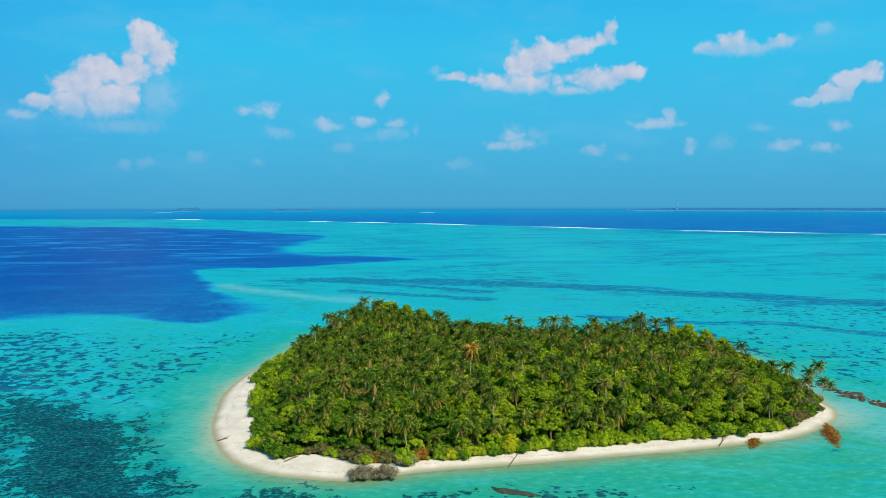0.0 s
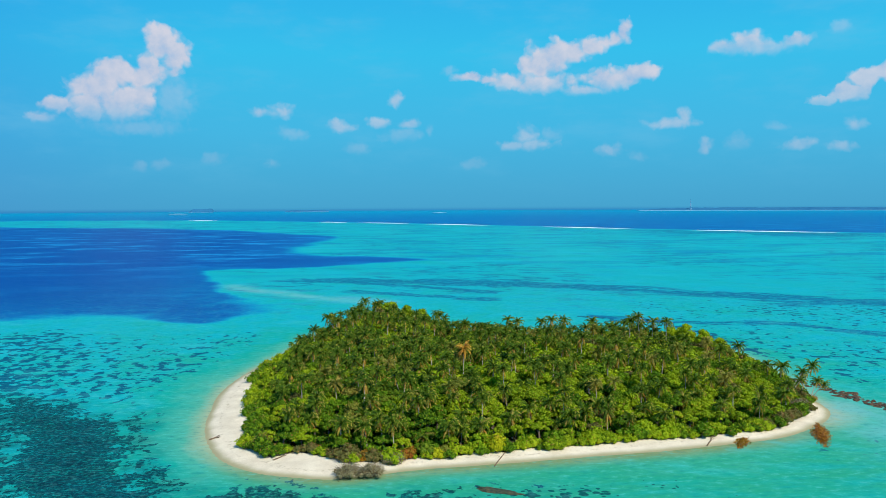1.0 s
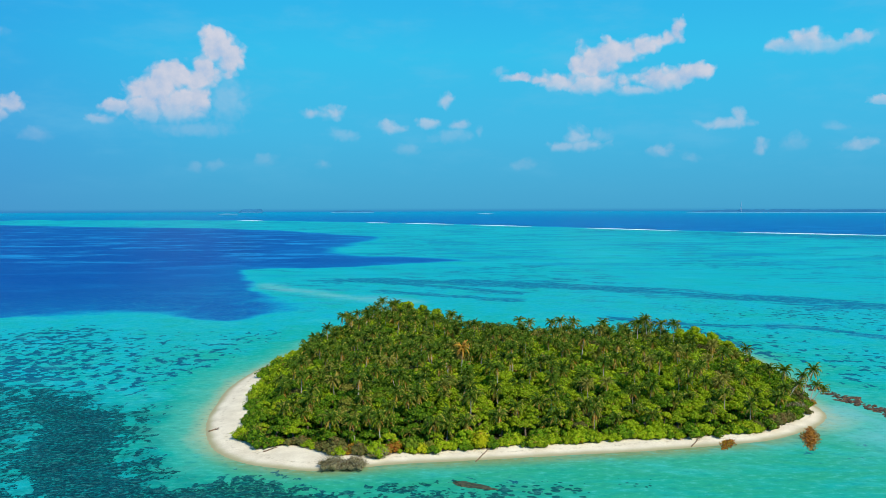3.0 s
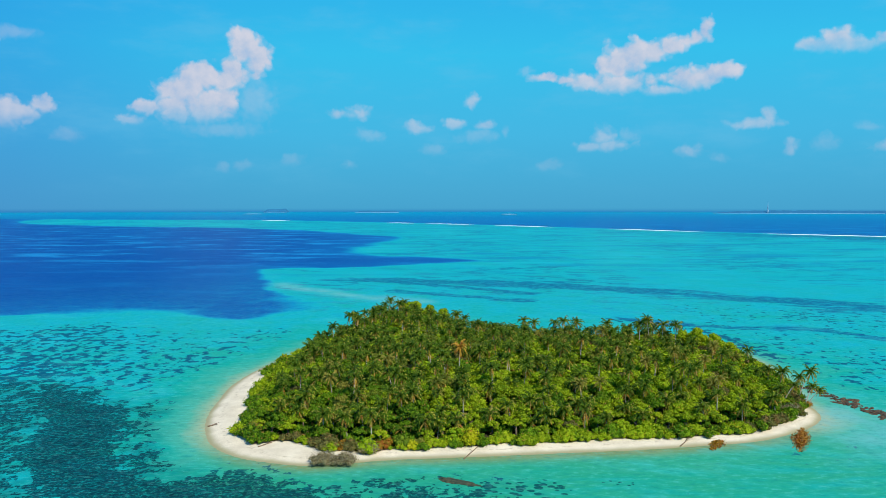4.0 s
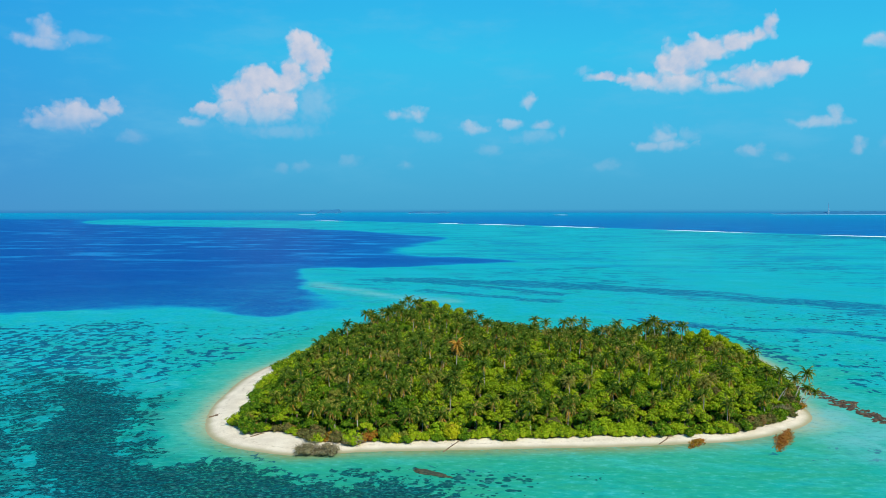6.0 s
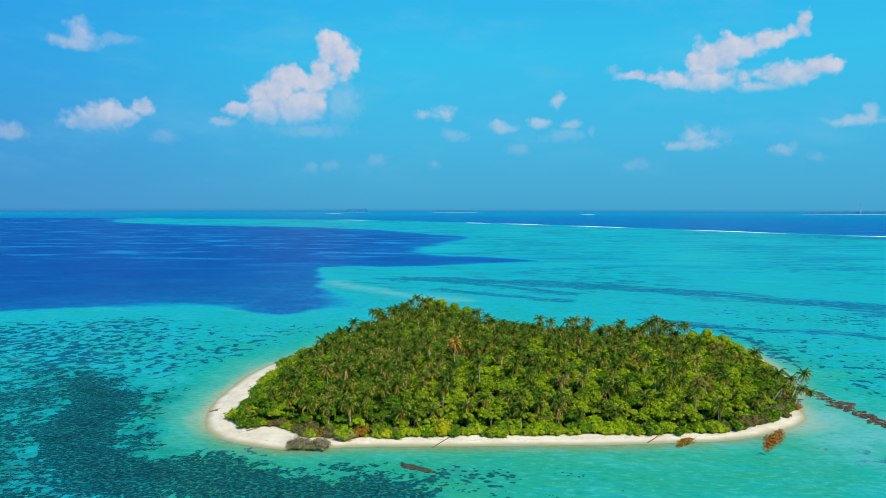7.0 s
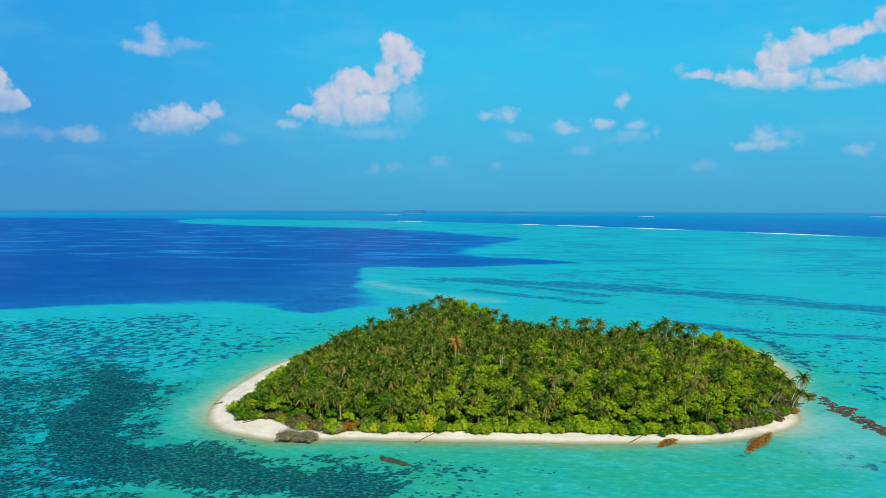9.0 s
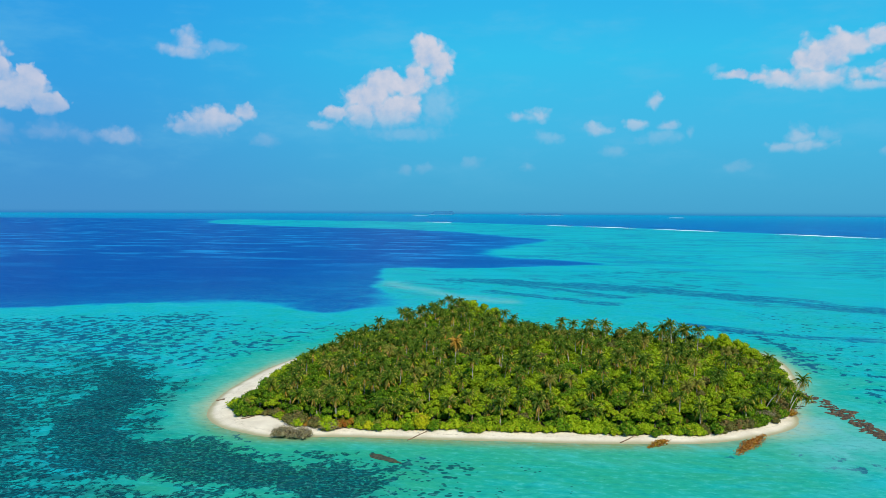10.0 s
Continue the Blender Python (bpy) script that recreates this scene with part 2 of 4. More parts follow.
def sand_material():
    m, g, shade = material("beach_ground", 0.9, 0.15)
    pos = g.tree.nodes.new("ShaderNodeNewGeometry").outputs["Position"]
    fine, broad = g.noise(pos, 2.5, 5.0), g.noise(pos, 0.12, 4.0)
    sand = g.ramp(g.math("ADD", g.math("MULTIPLY", fine, 0.5), g.math("MULTIPLY", broad, 0.5)), (0.35, (0.58, 0.50, 0.365)), (0.65, (0.78, 0.70, 0.535)))
    high = g.math("ADD", g.put("SeparateXYZ", pos).outputs[2], g.math("MULTIPLY", g.math("SUBTRACT", broad, 0.5), 0.25))
    sand = g.mix(g.span(high, 0.04, 0.58, 1.0, 0.0), sand, (0.33, 0.305, 0.17))
    wrack = g.math("MULTIPLY", g.span(high, 0.62, 0.72), g.span(high, 0.82, 0.74))
    sand = g.mix(g.math("MULTIPLY", wrack, g.span(g.noise(pos, 0.9, 5.0), 0.52, 0.64, 0.0, 0.55)), sand, (0.32, 0.25, 0.15))
    soil = g.ramp(g.noise(pos, 0.7, 6.0), (0.35, (0.035, 0.030, 0.014)), (0.65, (0.085, 0.075, 0.030)))
    edge = g.math("ADD", g.attr("soil").outputs["Fac"], g.math("MULTIPLY", g.math("SUBTRACT", fine, 0.5), 0.8))
    g.feed(shade.inputs["Base Color"], g.mix(g.span(edge, 0.4, 0.6), sand, soil))
    relief(g, shade, g.math("ADD", fine, g.math("MULTIPLY", g.noise(pos, 0.6, 4.0), 2.0)), 0.5, 0.12)
    return m


def sea_material():
    m, g, shade = material("lagoon_water", 0.30, 0.001)
    real = g.attr("plan").outputs["Vector"]
    depth = g.attr("depth").outputs["Fac"]
    broad = g.noise(real, 0.011, 5.0, 0.6)
    mid = g.noise(real, 0.05, 5.0, 0.6)
    near = g.attr("near").outputs["Fac"]
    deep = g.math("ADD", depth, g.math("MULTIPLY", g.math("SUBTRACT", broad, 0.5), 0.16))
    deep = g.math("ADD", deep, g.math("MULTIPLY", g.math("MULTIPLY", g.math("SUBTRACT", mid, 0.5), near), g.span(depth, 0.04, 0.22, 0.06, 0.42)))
    # seabed seen through more and more water: wet sand, pale shallows, turquoise, blue, deep blue; the far ocean's
    # depth carries haze
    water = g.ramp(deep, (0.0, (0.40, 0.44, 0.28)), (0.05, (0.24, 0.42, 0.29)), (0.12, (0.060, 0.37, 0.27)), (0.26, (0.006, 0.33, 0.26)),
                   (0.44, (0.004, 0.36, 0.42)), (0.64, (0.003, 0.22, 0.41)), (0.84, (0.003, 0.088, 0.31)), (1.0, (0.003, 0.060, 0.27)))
    # sparse growth dulls the outer reef flat
    dull = g.math("MULTIPLY", g.attr("gloom").outputs["Fac"], g.span(g.noise(real, 0.09, 6.0, 0.7), 0.36, 0.62, 0.88, 0.10))
    water = g.mix(dull, water, (0.005, 0.080, 0.092))
    # algae greens the bottom off the southern beach
    algae = g.math("MULTIPLY", g.attr("algae").outputs["Fac"], g.span(g.noise(g.vec("MULTIPLY", real, (0.3, 1.0, 1.0)), 0.16, 5.0, 0.65), 0.30, 0.62, 0.35, 1.0))
    water = g.mix(algae, water, (0.022, 0.315, 0.175))
    wet = g.math("MULTIPLY", g.attr("wet").outputs["Fac"], g.span(mid, 0.35, 0.6, 0.75, 1.0))
    water = g.mix(wet, water, (0.20, 0.245, 0.100))
    # weed and coral beds
    weed = g.attr("weed").outputs["Fac"]
    gloom = g.attr("gloom").outputs["Fac"]
    patch = g.noise(g.vec("MULTIPLY", real, (1.0, 0.72, 1.0)), 0.165, 3.5, 0.55)
    small = g.noise(g.vec("MULTIPLY", real, (1.0, 0.8, 1.0)), 0.40, 4.0, 0.62)
    share = g.math("MULTIPLY_ADD", gloom, 0.42, 0.25)
    spots = g.math("ADD", g.math("MULTIPLY", patch, g.math("SUBTRACT", 1.0, share)), g.math("MULTIPLY", small, share))
    bed = g.span(g.math("ADD", spots, g.math("MULTIPLY", weed, 0.30)), 0.645, 0.675)
    fleck = g.span(g.noise(real, 0.75, 4.0, 0.65), 0.64, 0.48, 0.38, 1.0)
    bed = g.math("MULTIPLY", bed, g.math("MAXIMUM", fleck, g.math("SUBTRACT", 1.0, gloom)))
    black = g.ramp(g.noise(real, 0.35, 5.0), (0.35, (0.002, 0.012, 0.026)), (0.68, (0.003, 0.036, 0.062)))
    dark = g.mix(g.span(gloom, 0.0, 0.6), (0.002, 0.055, 0.130), black)
    water = g.mix(g.math("MULTIPLY", bed, g.span(weed, 0.0, 0.25, 0.0, 0.90)), water, dark)
    # beds of sea grass on the reef flat
    streak = g.attr("streak").outputs["Fac"]
    turn = g.vec("MULTIPLY", g.join(g.vec("DOT_PRODUCT", real, (0.86, -0.51, 0.0)), g.vec("DOT_PRODUCT", real, (0.51, 0.86, 0.0))), (0.45, 1.0, 1.0))
    lines = g.noise(turn, 0.050, 8.0, 0.70)
    grass = g.span(g.math("ADD", lines, g.math("MULTIPLY", streak, 0.23)), 0.570, 0.630)
    grass = g.math("MULTIPLY", grass, g.span(g.noise(g.vec("MULTIPLY", turn, (1.6, 1.0, 1.0)), 0.17, 5.0, 0.65), 0.38, 0.56, 0.42, 1.0))
    water = g.mix(g.math("MULTIPLY", grass, g.span(streak, 0.0, 0.25, 0.0, 0.84)), water, (0.002, 0.064, 0.195))
    # long bands of shoal and growth farther out
    far = g.attr("far").outputs["Fac"]
    bands = g.noise(g.vec("MULTIPLY", real, (0.30, 1.0, 1.0)), 0.015, 7.0, 0.70)
    water = g.mix(g.math("MULTIPLY", g.span(bands, 0.50, 0.61, 0.0, 0.78), far), water, (0.003, 0.185, 0.350))
    water = g.mix(g.math("MULTIPLY", g.span(bands, 0.48, 0.36, 0.0, 0.35), far), water, (0.030, 0.460, 0.520))
    # pale sand showing between the beds, wind lanes on the deep water
    pale = g.math("MULTIPLY", g.span(g.noise(turn, 0.05, 6.0, 0.65), 0.52, 0.70, 0.0, 0.30), g.math("MULTIPLY", g.span(depth, 0.5, 0.4), g.span(gloom, 0.0, 0.5, 1.0, 0.1)))
    water = g.mix(pale, water, (0.05, 0.50, 0.52))
    lane = g.noise(g.vec("MULTIPLY", real, (0.45, 1.0, 1.0)), 0.013, 8.0, 0.74)
    lane = g.math("MULTIPLY", g.math("MULTIPLY", g.span(lane, 0.49, 0.63, 0.0, 0.85), g.attr("lanes").outputs["Fac"]), g.span(depth, 0.7, 0.85))
    water = g.mix(lane, water, (0.012, 0.250, 0.550))
    # fine sand stirred up in the lee of the rocks
    milk = g.math("MULTIPLY", g.attr("milk").outputs["Fac"], g.span(g.noise(g.vec("MULTIPLY", real, (1.0, 0.6, 1.0)), 0.07, 6.0, 0.65), 0.34, 0.62, 0.20, 0.90))
    water = g.mix(milk, water, (0.13, 0.42, 0.42))
    # sandbar trailing off the northern tip
    bar = g.math("MULTIPLY", g.attr("bar").outputs["Fac"], g.span(g.noise(real, 0.06, 5.0), 0.3, 0.6, 0.20, 0.62))
    water = g.mix(bar, water, (0.16, 0.46, 0.46))
    # single coral heads
    cells = g.tree.nodes.new("ShaderNodeTexVoronoi")
    g.feed(cells.inputs["Vector"], g.vec("ADD", real, g.vec("MULTIPLY", g.join(spots, mid), (4.0, 4.0, 0.0))))
    cells.inputs["Scale"].default_value = 0.40
    head = g.span(g.math("SUBTRACT", cells.outputs["Distance"], g.math("MULTIPLY", g.attr("coral").outputs["Fac"], 0.55)), 0.03, -0.03)
    water = g.mix(g.math("MULTIPLY", head, 0.9), water, (0.004, 0.060, 0.070))
    # net of light from the ripples on the bottom, painted into the colour with darker gaps
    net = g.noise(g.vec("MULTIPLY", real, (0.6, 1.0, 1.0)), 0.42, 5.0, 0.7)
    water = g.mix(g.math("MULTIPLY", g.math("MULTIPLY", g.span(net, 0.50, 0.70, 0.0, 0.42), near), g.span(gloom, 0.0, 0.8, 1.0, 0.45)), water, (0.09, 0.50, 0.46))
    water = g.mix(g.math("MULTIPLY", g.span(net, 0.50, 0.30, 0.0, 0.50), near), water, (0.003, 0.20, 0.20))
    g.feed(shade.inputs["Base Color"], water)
    # light ripple
    ripple = g.math("ADD", g.noise(g.vec("MULTIPLY", real, (0.7, 1.0, 1.0)), 0.55, 4.0), g.math("MULTIPLY", g.noise(real, 0.12, 3.0), 2.5))
    relief(g, shade, ripple, 0.35, 0.35)
    return m


SAND, SEA = sand_material(), sea_material()


def rock_material(name, low, mid, high):
    m, g, shade = material(name, 0.8, 0.3)
    pos = g.tree.nodes.new("ShaderNodeNewGeometry").outputs["Position"]
    grain = g.noise(pos, 0.9, 6.0, 0.65)
    g.feed(shade.inputs["Base Color"], g.ramp(grain, (0.32, low), (0.5, mid), (0.68, high)))
    relief(g, shade, grain, 0.9, 0.25)
    return m


ROCK = rock_material("reef_rock", (0.020, 0.019, 0.018), (0.070, 0.044, 0.024), (0.18, 0.105, 0.045))
REEF = rock_material("wet_reef", (0.015, 0.035, 0.030), (0.045, 0.058, 0.030), (0.10, 0.095, 0.05))
FOAM, _g, _s = material("surf_foam", 0.7, 0.2)
_g.feed(_s.inputs["Base Color"], _g.ramp(_g.noise(_g.tree.nodes.new("ShaderNodeNewGeometry").outputs["Position"], 0.03, 5.0), (0.3, (0.62, 0.78, 0.84)), (0.6, (0.86, 0.90, 0.92))))
# far wood, sand and mast: blue aerial haze is mixed into their base colours
FAR_WOOD_HAZED, _g, _s = material("far_woodland", 0.9, 0.05)
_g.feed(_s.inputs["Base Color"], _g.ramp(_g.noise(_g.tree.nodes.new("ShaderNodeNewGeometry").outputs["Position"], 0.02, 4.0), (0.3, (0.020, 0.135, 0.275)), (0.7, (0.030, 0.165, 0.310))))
FAR_SAND_HAZED, _g, _s = material("far_sand", 0.9, 0.05)
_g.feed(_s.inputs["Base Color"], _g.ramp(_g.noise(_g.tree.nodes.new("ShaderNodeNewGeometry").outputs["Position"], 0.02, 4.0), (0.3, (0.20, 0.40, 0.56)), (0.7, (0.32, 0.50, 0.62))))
MAST_HAZED, _g, _s = material("mast_paint", 0.5, 0.3)
_g.feed(_s.inputs["Base Color"], _g.ramp(_g.noise(_g.tree.nodes.new("ShaderNodeNewGeometry").outputs["Position"], 0.1, 2.0), (0.3, (0.22, 0.42, 0.56)), (0.7, (0.32, 0.50, 0.62))))

# ---------------------------------------------------------------- plan of the islet and its reef


def smooth_loop(points, per=6):
    """A closed curve through control points (Catmull-Rom)."""
    p = np.array(points, float)
    out = []
    for k in range(len(p)):
        a, b, c, d = p[k - 1], p[k], p[(k + 1) % len(p)], p[(k + 2) % len(p)]
        for s in np.arange(per) / per:
            out.append(0.5 * (2 * b + (c - a) * s + (2 * a - 5 * b + 4 * c - d) * s**2 + (3 * b - a - 3 * c + d) * s**3))
    return np.array(out)


def smooth_line(points, per=6):
    p = np.array(points, float)
    p = np.vstack([2 * p[0] - p[1], p, 2 * p[-1] - p[-2]])
    out = []
    for k in range(1, len(p) - 2):
        a, b, c, d = p[k - 1 : k + 3]
        for s in np.arange(per) / per:
            out.append(0.5 * (2 * b + (c - a) * s + (2 * a - 5 * b + 4 * c - d) * s**2 + (3 * b - a - 3 * c + d) * s**3))
    return np.array(out + [p[-2]])


def from_line(xy, line):
    """Distance of points from a polyline."""
    best = np.full(len(xy), 1e9)
    for a, b in zip(line[:-1], line[1:]):
        ab = b - a
        t = np.clip(((xy - a) @ ab) / (ab @ ab + 1e-9), 0, 1)
        best = np.minimum(best, np.hypot(*(xy - a - t[:, None] * ab).T))
    return best


def inside(xy, loop):
    """Signed distance from a closed loop: positive inside."""
    d = from_line(xy, np.vstack([loop, loop[:1]]))
    odd = np.zeros(len(xy), bool)
    for a, b in zip(loop, np.roll(loop, -1, 0)):
        cross = (a[1] > xy[:, 1]) != (b[1] > xy[:, 1])
        at = a[0] + (xy[:, 1] - a[1]) * (b[0] - a[0]) / (b[1] - a[1] + 1e-12)
        odd ^= cross & (xy[:, 0] < at)
    return np.where(odd, d, -d)


def step(a, b, v):
    t = np.clip((v - a) / (b - a), 0, 1)
    return t * t * (3 - 2 * t)


def wave_noise(xy, size, seed):
    """Smooth uneven field of about -1 to 1."""
    r = np.random.RandomState(seed)
    out = np.zeros(len(xy))
    for k in range(9):
        a, f = r.uniform(0, 6.283), r.uniform(0.6, 2.2) / size * 6.283 / 2
        out += np.sin(xy @ (np.array([np.cos(a), np.sin(a)]) * f) + r.uniform(0, 6.283)) / 3.2
    return out


SHORE = smooth_loop([(-97, -5), (-95, -28), (-90, -50), (-83, -67), (-72, -79), (-60, -85), (-47, -88), (-25, -83), (0, -80.5), (20, -78.5), (37, -76.5), (57, -74.5),
                     (77, -71), (100, -66), (115, -58), (128, -48), (137, -37), (141, -25), (143, -8), (149, 9), (154, 32), (159, 66), (161, 102), (155, 130),
                     (134, 143), (104, 142), (70, 140), (40, 146), (16, 172), (-8, 200), (-30, 209), (-50, 200), (-64, 168), (-73, 138), (-84, 100), (-93, 66), (-98, 30)])
GREEN = smooth_loop([(-81, -15), (-78.5, -38), (-76, -58), (-68, -65), (-58, -65), (-46, -75), (-33, -76), (-20, -75), (-3, -73), (15, -70), (35, -68),
                     (57, -64), (76, -63), (95, -59.5), (109, -53), (124, -41), (135, -25), (141, -8), (147, 12), (150, 32), (152, 66), (151, 98), (143, 122), (128, 132),
                     (104, 132), (68, 130), (36, 138), (10, 166), (-10, 188), (-28, 197), (-42, 189), (-57, 164), (-69, 134), (-80, 94), (-85, 56), (-83, 18)])
DEEP = smooth_loop([(-2600, -600), (-1000, -60), (-400, 218), (-328, 259), (-280, 278), (-248, 292), (-215, 289), (-187, 278), (-162, 258), (-140, 248), (-118, 272),
                    (-104, 300), (-102, 328), (-118, 360), (-140, 412), (-155, 455), (-170, 515), (-185, 585), (-206, 668), (-207, 712), (-170, 724), (-113, 728), (-60, 762),
                    (76, 865), (-10, 960), (-90, 1000), (-125, 1100), (-121, 1240), (-105, 1460), (-64, 1690), (-50, 1750), (-140, 1920), (-340, 2276), (-640, 2630),
                    (-870, 2770), (-1310, 2990), (-1750, 3380), (-2050, 3950), (-2600, 4700), (-6000, 4700), (-7000, 1000)])
EDGE = [(-1900, 4300), (-1100, 4200), (-700, 4050), (-340, 3700), (-100, 3450), (150, 3180), (400, 2830), (600, 2530), (770, 2270), (900, 2080), (1090, 1850), (1355, 1600),
        (1800, 1200), (2500, 400)]
OUTER = smooth_loop([(-8000, 4400), *EDGE, (3500, -1500), (60000, -3000), (60000, 60000), (-60000, 60000), (-60000, 3000)], 5)
GRASS = smooth_line([(-74, 564), (0, 540), (62, 522), (124, 485), (173, 450), (216, 417), (256, 376), (300, 340), (383, 275), (540, 165), (800, -40)])
GRASS_SIDE = [smooth_line([(-62, 543), (4, 493), (61, 438), (87, 408)]), smooth_line([(-37, 441), (10, 400), (47, 375), (75, 352)]),
              smooth_line([(131, 240), (177, 202), (235, 188), (281, 135), (340, 80)])]
NORTH_EAST = smooth_line([(120, 240), (147, 212), (166, 192), (173, 152), (171, 114), (174, 84)])
TAIL = smooth_line([(-12, 352), (-40, 366), (-76, 402), (-102, 436), (-140, 474), (-158, 510)])
CRESCENT = smooth_line([(-300, 62), (-235, 50), (-188, 22), (-156, -8), (-141, -42), (-131, -76), (-112, -102), (-82, -117), (-45, -127), (-8, -133)])
EYE = np.array([-2.8, -347.3, 80.7])  # middle of the drone's way, about which far water is drawn in


def mesh_object(name, verts, faces, mat=None, parent=None, smooth=False):
    me = bpy.data.meshes.new(name)
    me.from_pydata([tuple(v) for v in verts], [], [tuple(f) for f in faces])
    if smooth:
        me.polygons.foreach_set("use_smooth", [True] * len(me.polygons))
    if mat:
        me.materials.append(mat)
    ob = new(name, me)
    ob.parent = parent
    return ob


def field(me, name, values):
    a = me.attributes.new(name, "FLOAT", "POINT")
    a.data.foreach_set("value", np.asarray(values, np.float32))


def grid_faces(rows, cols, wrap=False):
    i, j = np.meshgrid(np.arange(rows - 1), np.arange(cols if wrap else cols - 1), indexing="ij")
    k = (j + 1) % cols
    return np.stack([i * cols + j, i * cols + k, (i + 1) * cols + k, (i + 1) * cols + j], -1).reshape(-1, 4)


def build_sea():
    # rings about the middle of the flight, close together near by, all the way round
    ahead = np.linspace(-46, 46, 430)
    behind = np.linspace(46, 314, 60)[1:-1]
    az = np.radians(np.concatenate([ahead, behind]))
    r = np.concatenate([[0.01, 40, 90], np.geomspace(130, 4000, 330), np.geomspace(4000, 10500, 30)[1:]])
    R, A = np.meshgrid(r, az, indexing="ij")
    x, y = EYE[0] + R * np.sin(A), EYE[1] + R * np.cos(A)
    xy = np.stack([x.ravel(), y.ravel()], -1)
    # beyond 2500 m the sheet is drawn in along the line of sight, so that the true horizon stands at its height
    near = 2500.0
    drawn = np.where(R > near, near + 2400 * (1 - np.exp(-(R - near) / 2400)), R)
    z = np.where(R > near, EYE[2] * (1 - drawn / R), 0.0)
    pos = np.stack([EYE[0] + drawn * np.sin(A), EYE[1] + drawn * np.cos(A), z], -1).reshape(-1, 3)
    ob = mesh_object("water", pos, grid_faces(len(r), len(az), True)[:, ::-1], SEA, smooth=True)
    me = ob.data
    # depth
    shore = -inside(xy, SHORE)
    d = 0.30 * (1 - np.exp(-np.maximum(shore, 0) / 14)) + 0.11 * step(60, 330, np.hypot(xy[:, 0] - 20, xy[:, 1] - 20))
    d += 0.02 * wave_noise(xy, 60, 3)
    d -= 0.13 * np.exp(-(((xy[:, 0] - 168) / 42) ** 2) - ((xy[:, 1] + 52) / 42) ** 2)
    basin = inside(xy, DEEP) + 2 * wave_noise(xy, 18, 4) + 4 * wave_noise(xy, 45, 5) + 14 * wave_noise(xy, 160, 6) * step(800, 1200, xy[:, 1])
    soft = 9 + 26 * step(275, 300, xy[:, 1]) * step(420, 340, xy[:, 1]) + 20 * step(760, 950, xy[:, 1])
    s = step(-soft * 0.5, soft, basin)
    d = d * (1 - s) + (0.82 + 0.13 * step(20, 160, basin)) * s
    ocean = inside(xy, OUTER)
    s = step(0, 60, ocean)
    # depth lessened towards the horizon, which puts haze into the ocean's colour
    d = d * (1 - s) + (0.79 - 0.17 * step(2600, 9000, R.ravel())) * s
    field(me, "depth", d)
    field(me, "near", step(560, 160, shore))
    on_flat = (1 - step(-30, 20, basin)) * (1 - step(-60, 0, ocean))
    field(me, "bar", np.exp(-((from_line(xy, TAIL) / (14 + 5 * wave_noise(xy, 50, 7))) ** 2)) * step(215, 330, xy[:, 1]) * on_flat)
    field(me, "far", step(420, 900, xy[:, 1]) * on_flat)
    # beds of weed and coral to seaward, clear sand close to the beach
    west = step(38, -22, xy[:, 0])
    crescent = np.exp(-((from_line(xy, CRESCENT) / (20 + 6 * wave_noise(xy, 40, 9))) ** 2)) * west
    outer = step(46, 70, shore) * west * step(50, -30, xy[:, 1])
    ring = step(6, 26, shore) * step(62, 46, shore) * west * step(30, -25, xy[:, 1])
    north = step(-20, 30, xy[:, 1]) * step(14, 46, shore) * step(-26, -105, basin) * step(-62, -104, xy[:, 0]) * step(420, 300, xy[:, 1])
    w = np.maximum((1.15 - 0.55 * step(-146, -190, xy[:, 0])) * crescent, (0.68 + 0.10 * wave_noise(xy, 60, 10)) * outer)
    w = np.maximum(w, (0.42 + 0.08 * wave_noise(xy, 70, 13) + 0.12 * step(-140, -220, xy[:, 0])) * north)
    w = np.maximum(w, (0.56 + 0.12 * wave_noise(xy, 22, 15)) * ring)
    w = np.maximum(w, 0.58 * np.exp(-((from_line(xy, NORTH_EAST) / (10 + 4 * wave_noise(xy, 30, 16))) ** 2)))
    w = np.maximum(w, (0.26 + 0.14 * wave_noise(xy, 60, 11)) * step(160, 185, xy[:, 0]) * step(-60, 20, xy[:, 1]) * step(420, 240, xy[:, 1]))
    w = np.maximum(w, (0.30 + 0.2 * wave_noise(xy, 14, 19)) * np.exp(-(((xy[:, 0] - 150) / 40) ** 2) - ((xy[:, 1] + 84) / 13) ** 2))
    w *= 1 - step(-14, 14, basin)
    field(me, "weed", np.clip(w, 0, 1.2))
    gloom = np.maximum(np.maximum(crescent, (0.95 + 0.15 * wave_noise(xy, 55, 14)) * outer), (0.62 + 0.2 * wave_noise(xy, 26, 18)) * ring)
    gloom *= step(75, -10, xy[:, 1])
    field(me, "gloom", np.clip(gloom, 0, 1))
    south = step(-40, -75, xy[:, 1]) * step(-98, -58, xy[:, 0]) * step(150, 120, xy[:, 0])
    field(me, "algae", np.clip(south * (0.5 * np.exp(-((shore - 3) / 12) ** 2) + 0.85 * step(120, 25, shore)) * (1 + 0.2 * wave_noise(xy, 30, 17)), 0, 0.9))
    milk = np.exp(-(((xy[:, 0] - 154) / 34) ** 2) - ((xy[:, 1] + 62) / 34) ** 2) + 0.8 * np.exp(-(((xy[:, 0] - 150) / 11) ** 2) - ((xy[:, 1] + 10) / 24) ** 2)
    field(me, "milk", np.clip(milk * (0.75 + 0.35 * wave_noise(xy, 20, 20)), 0, 1))
    st = np.exp(-((from_line(xy, GRASS) / (22 + 8 * wave_noise(xy, 80, 24))) ** 2)) + 0.30 * step(180, 420, xy[:, 1]) * (0.6 + 0.4 * wave_noise(xy, 180, 8))
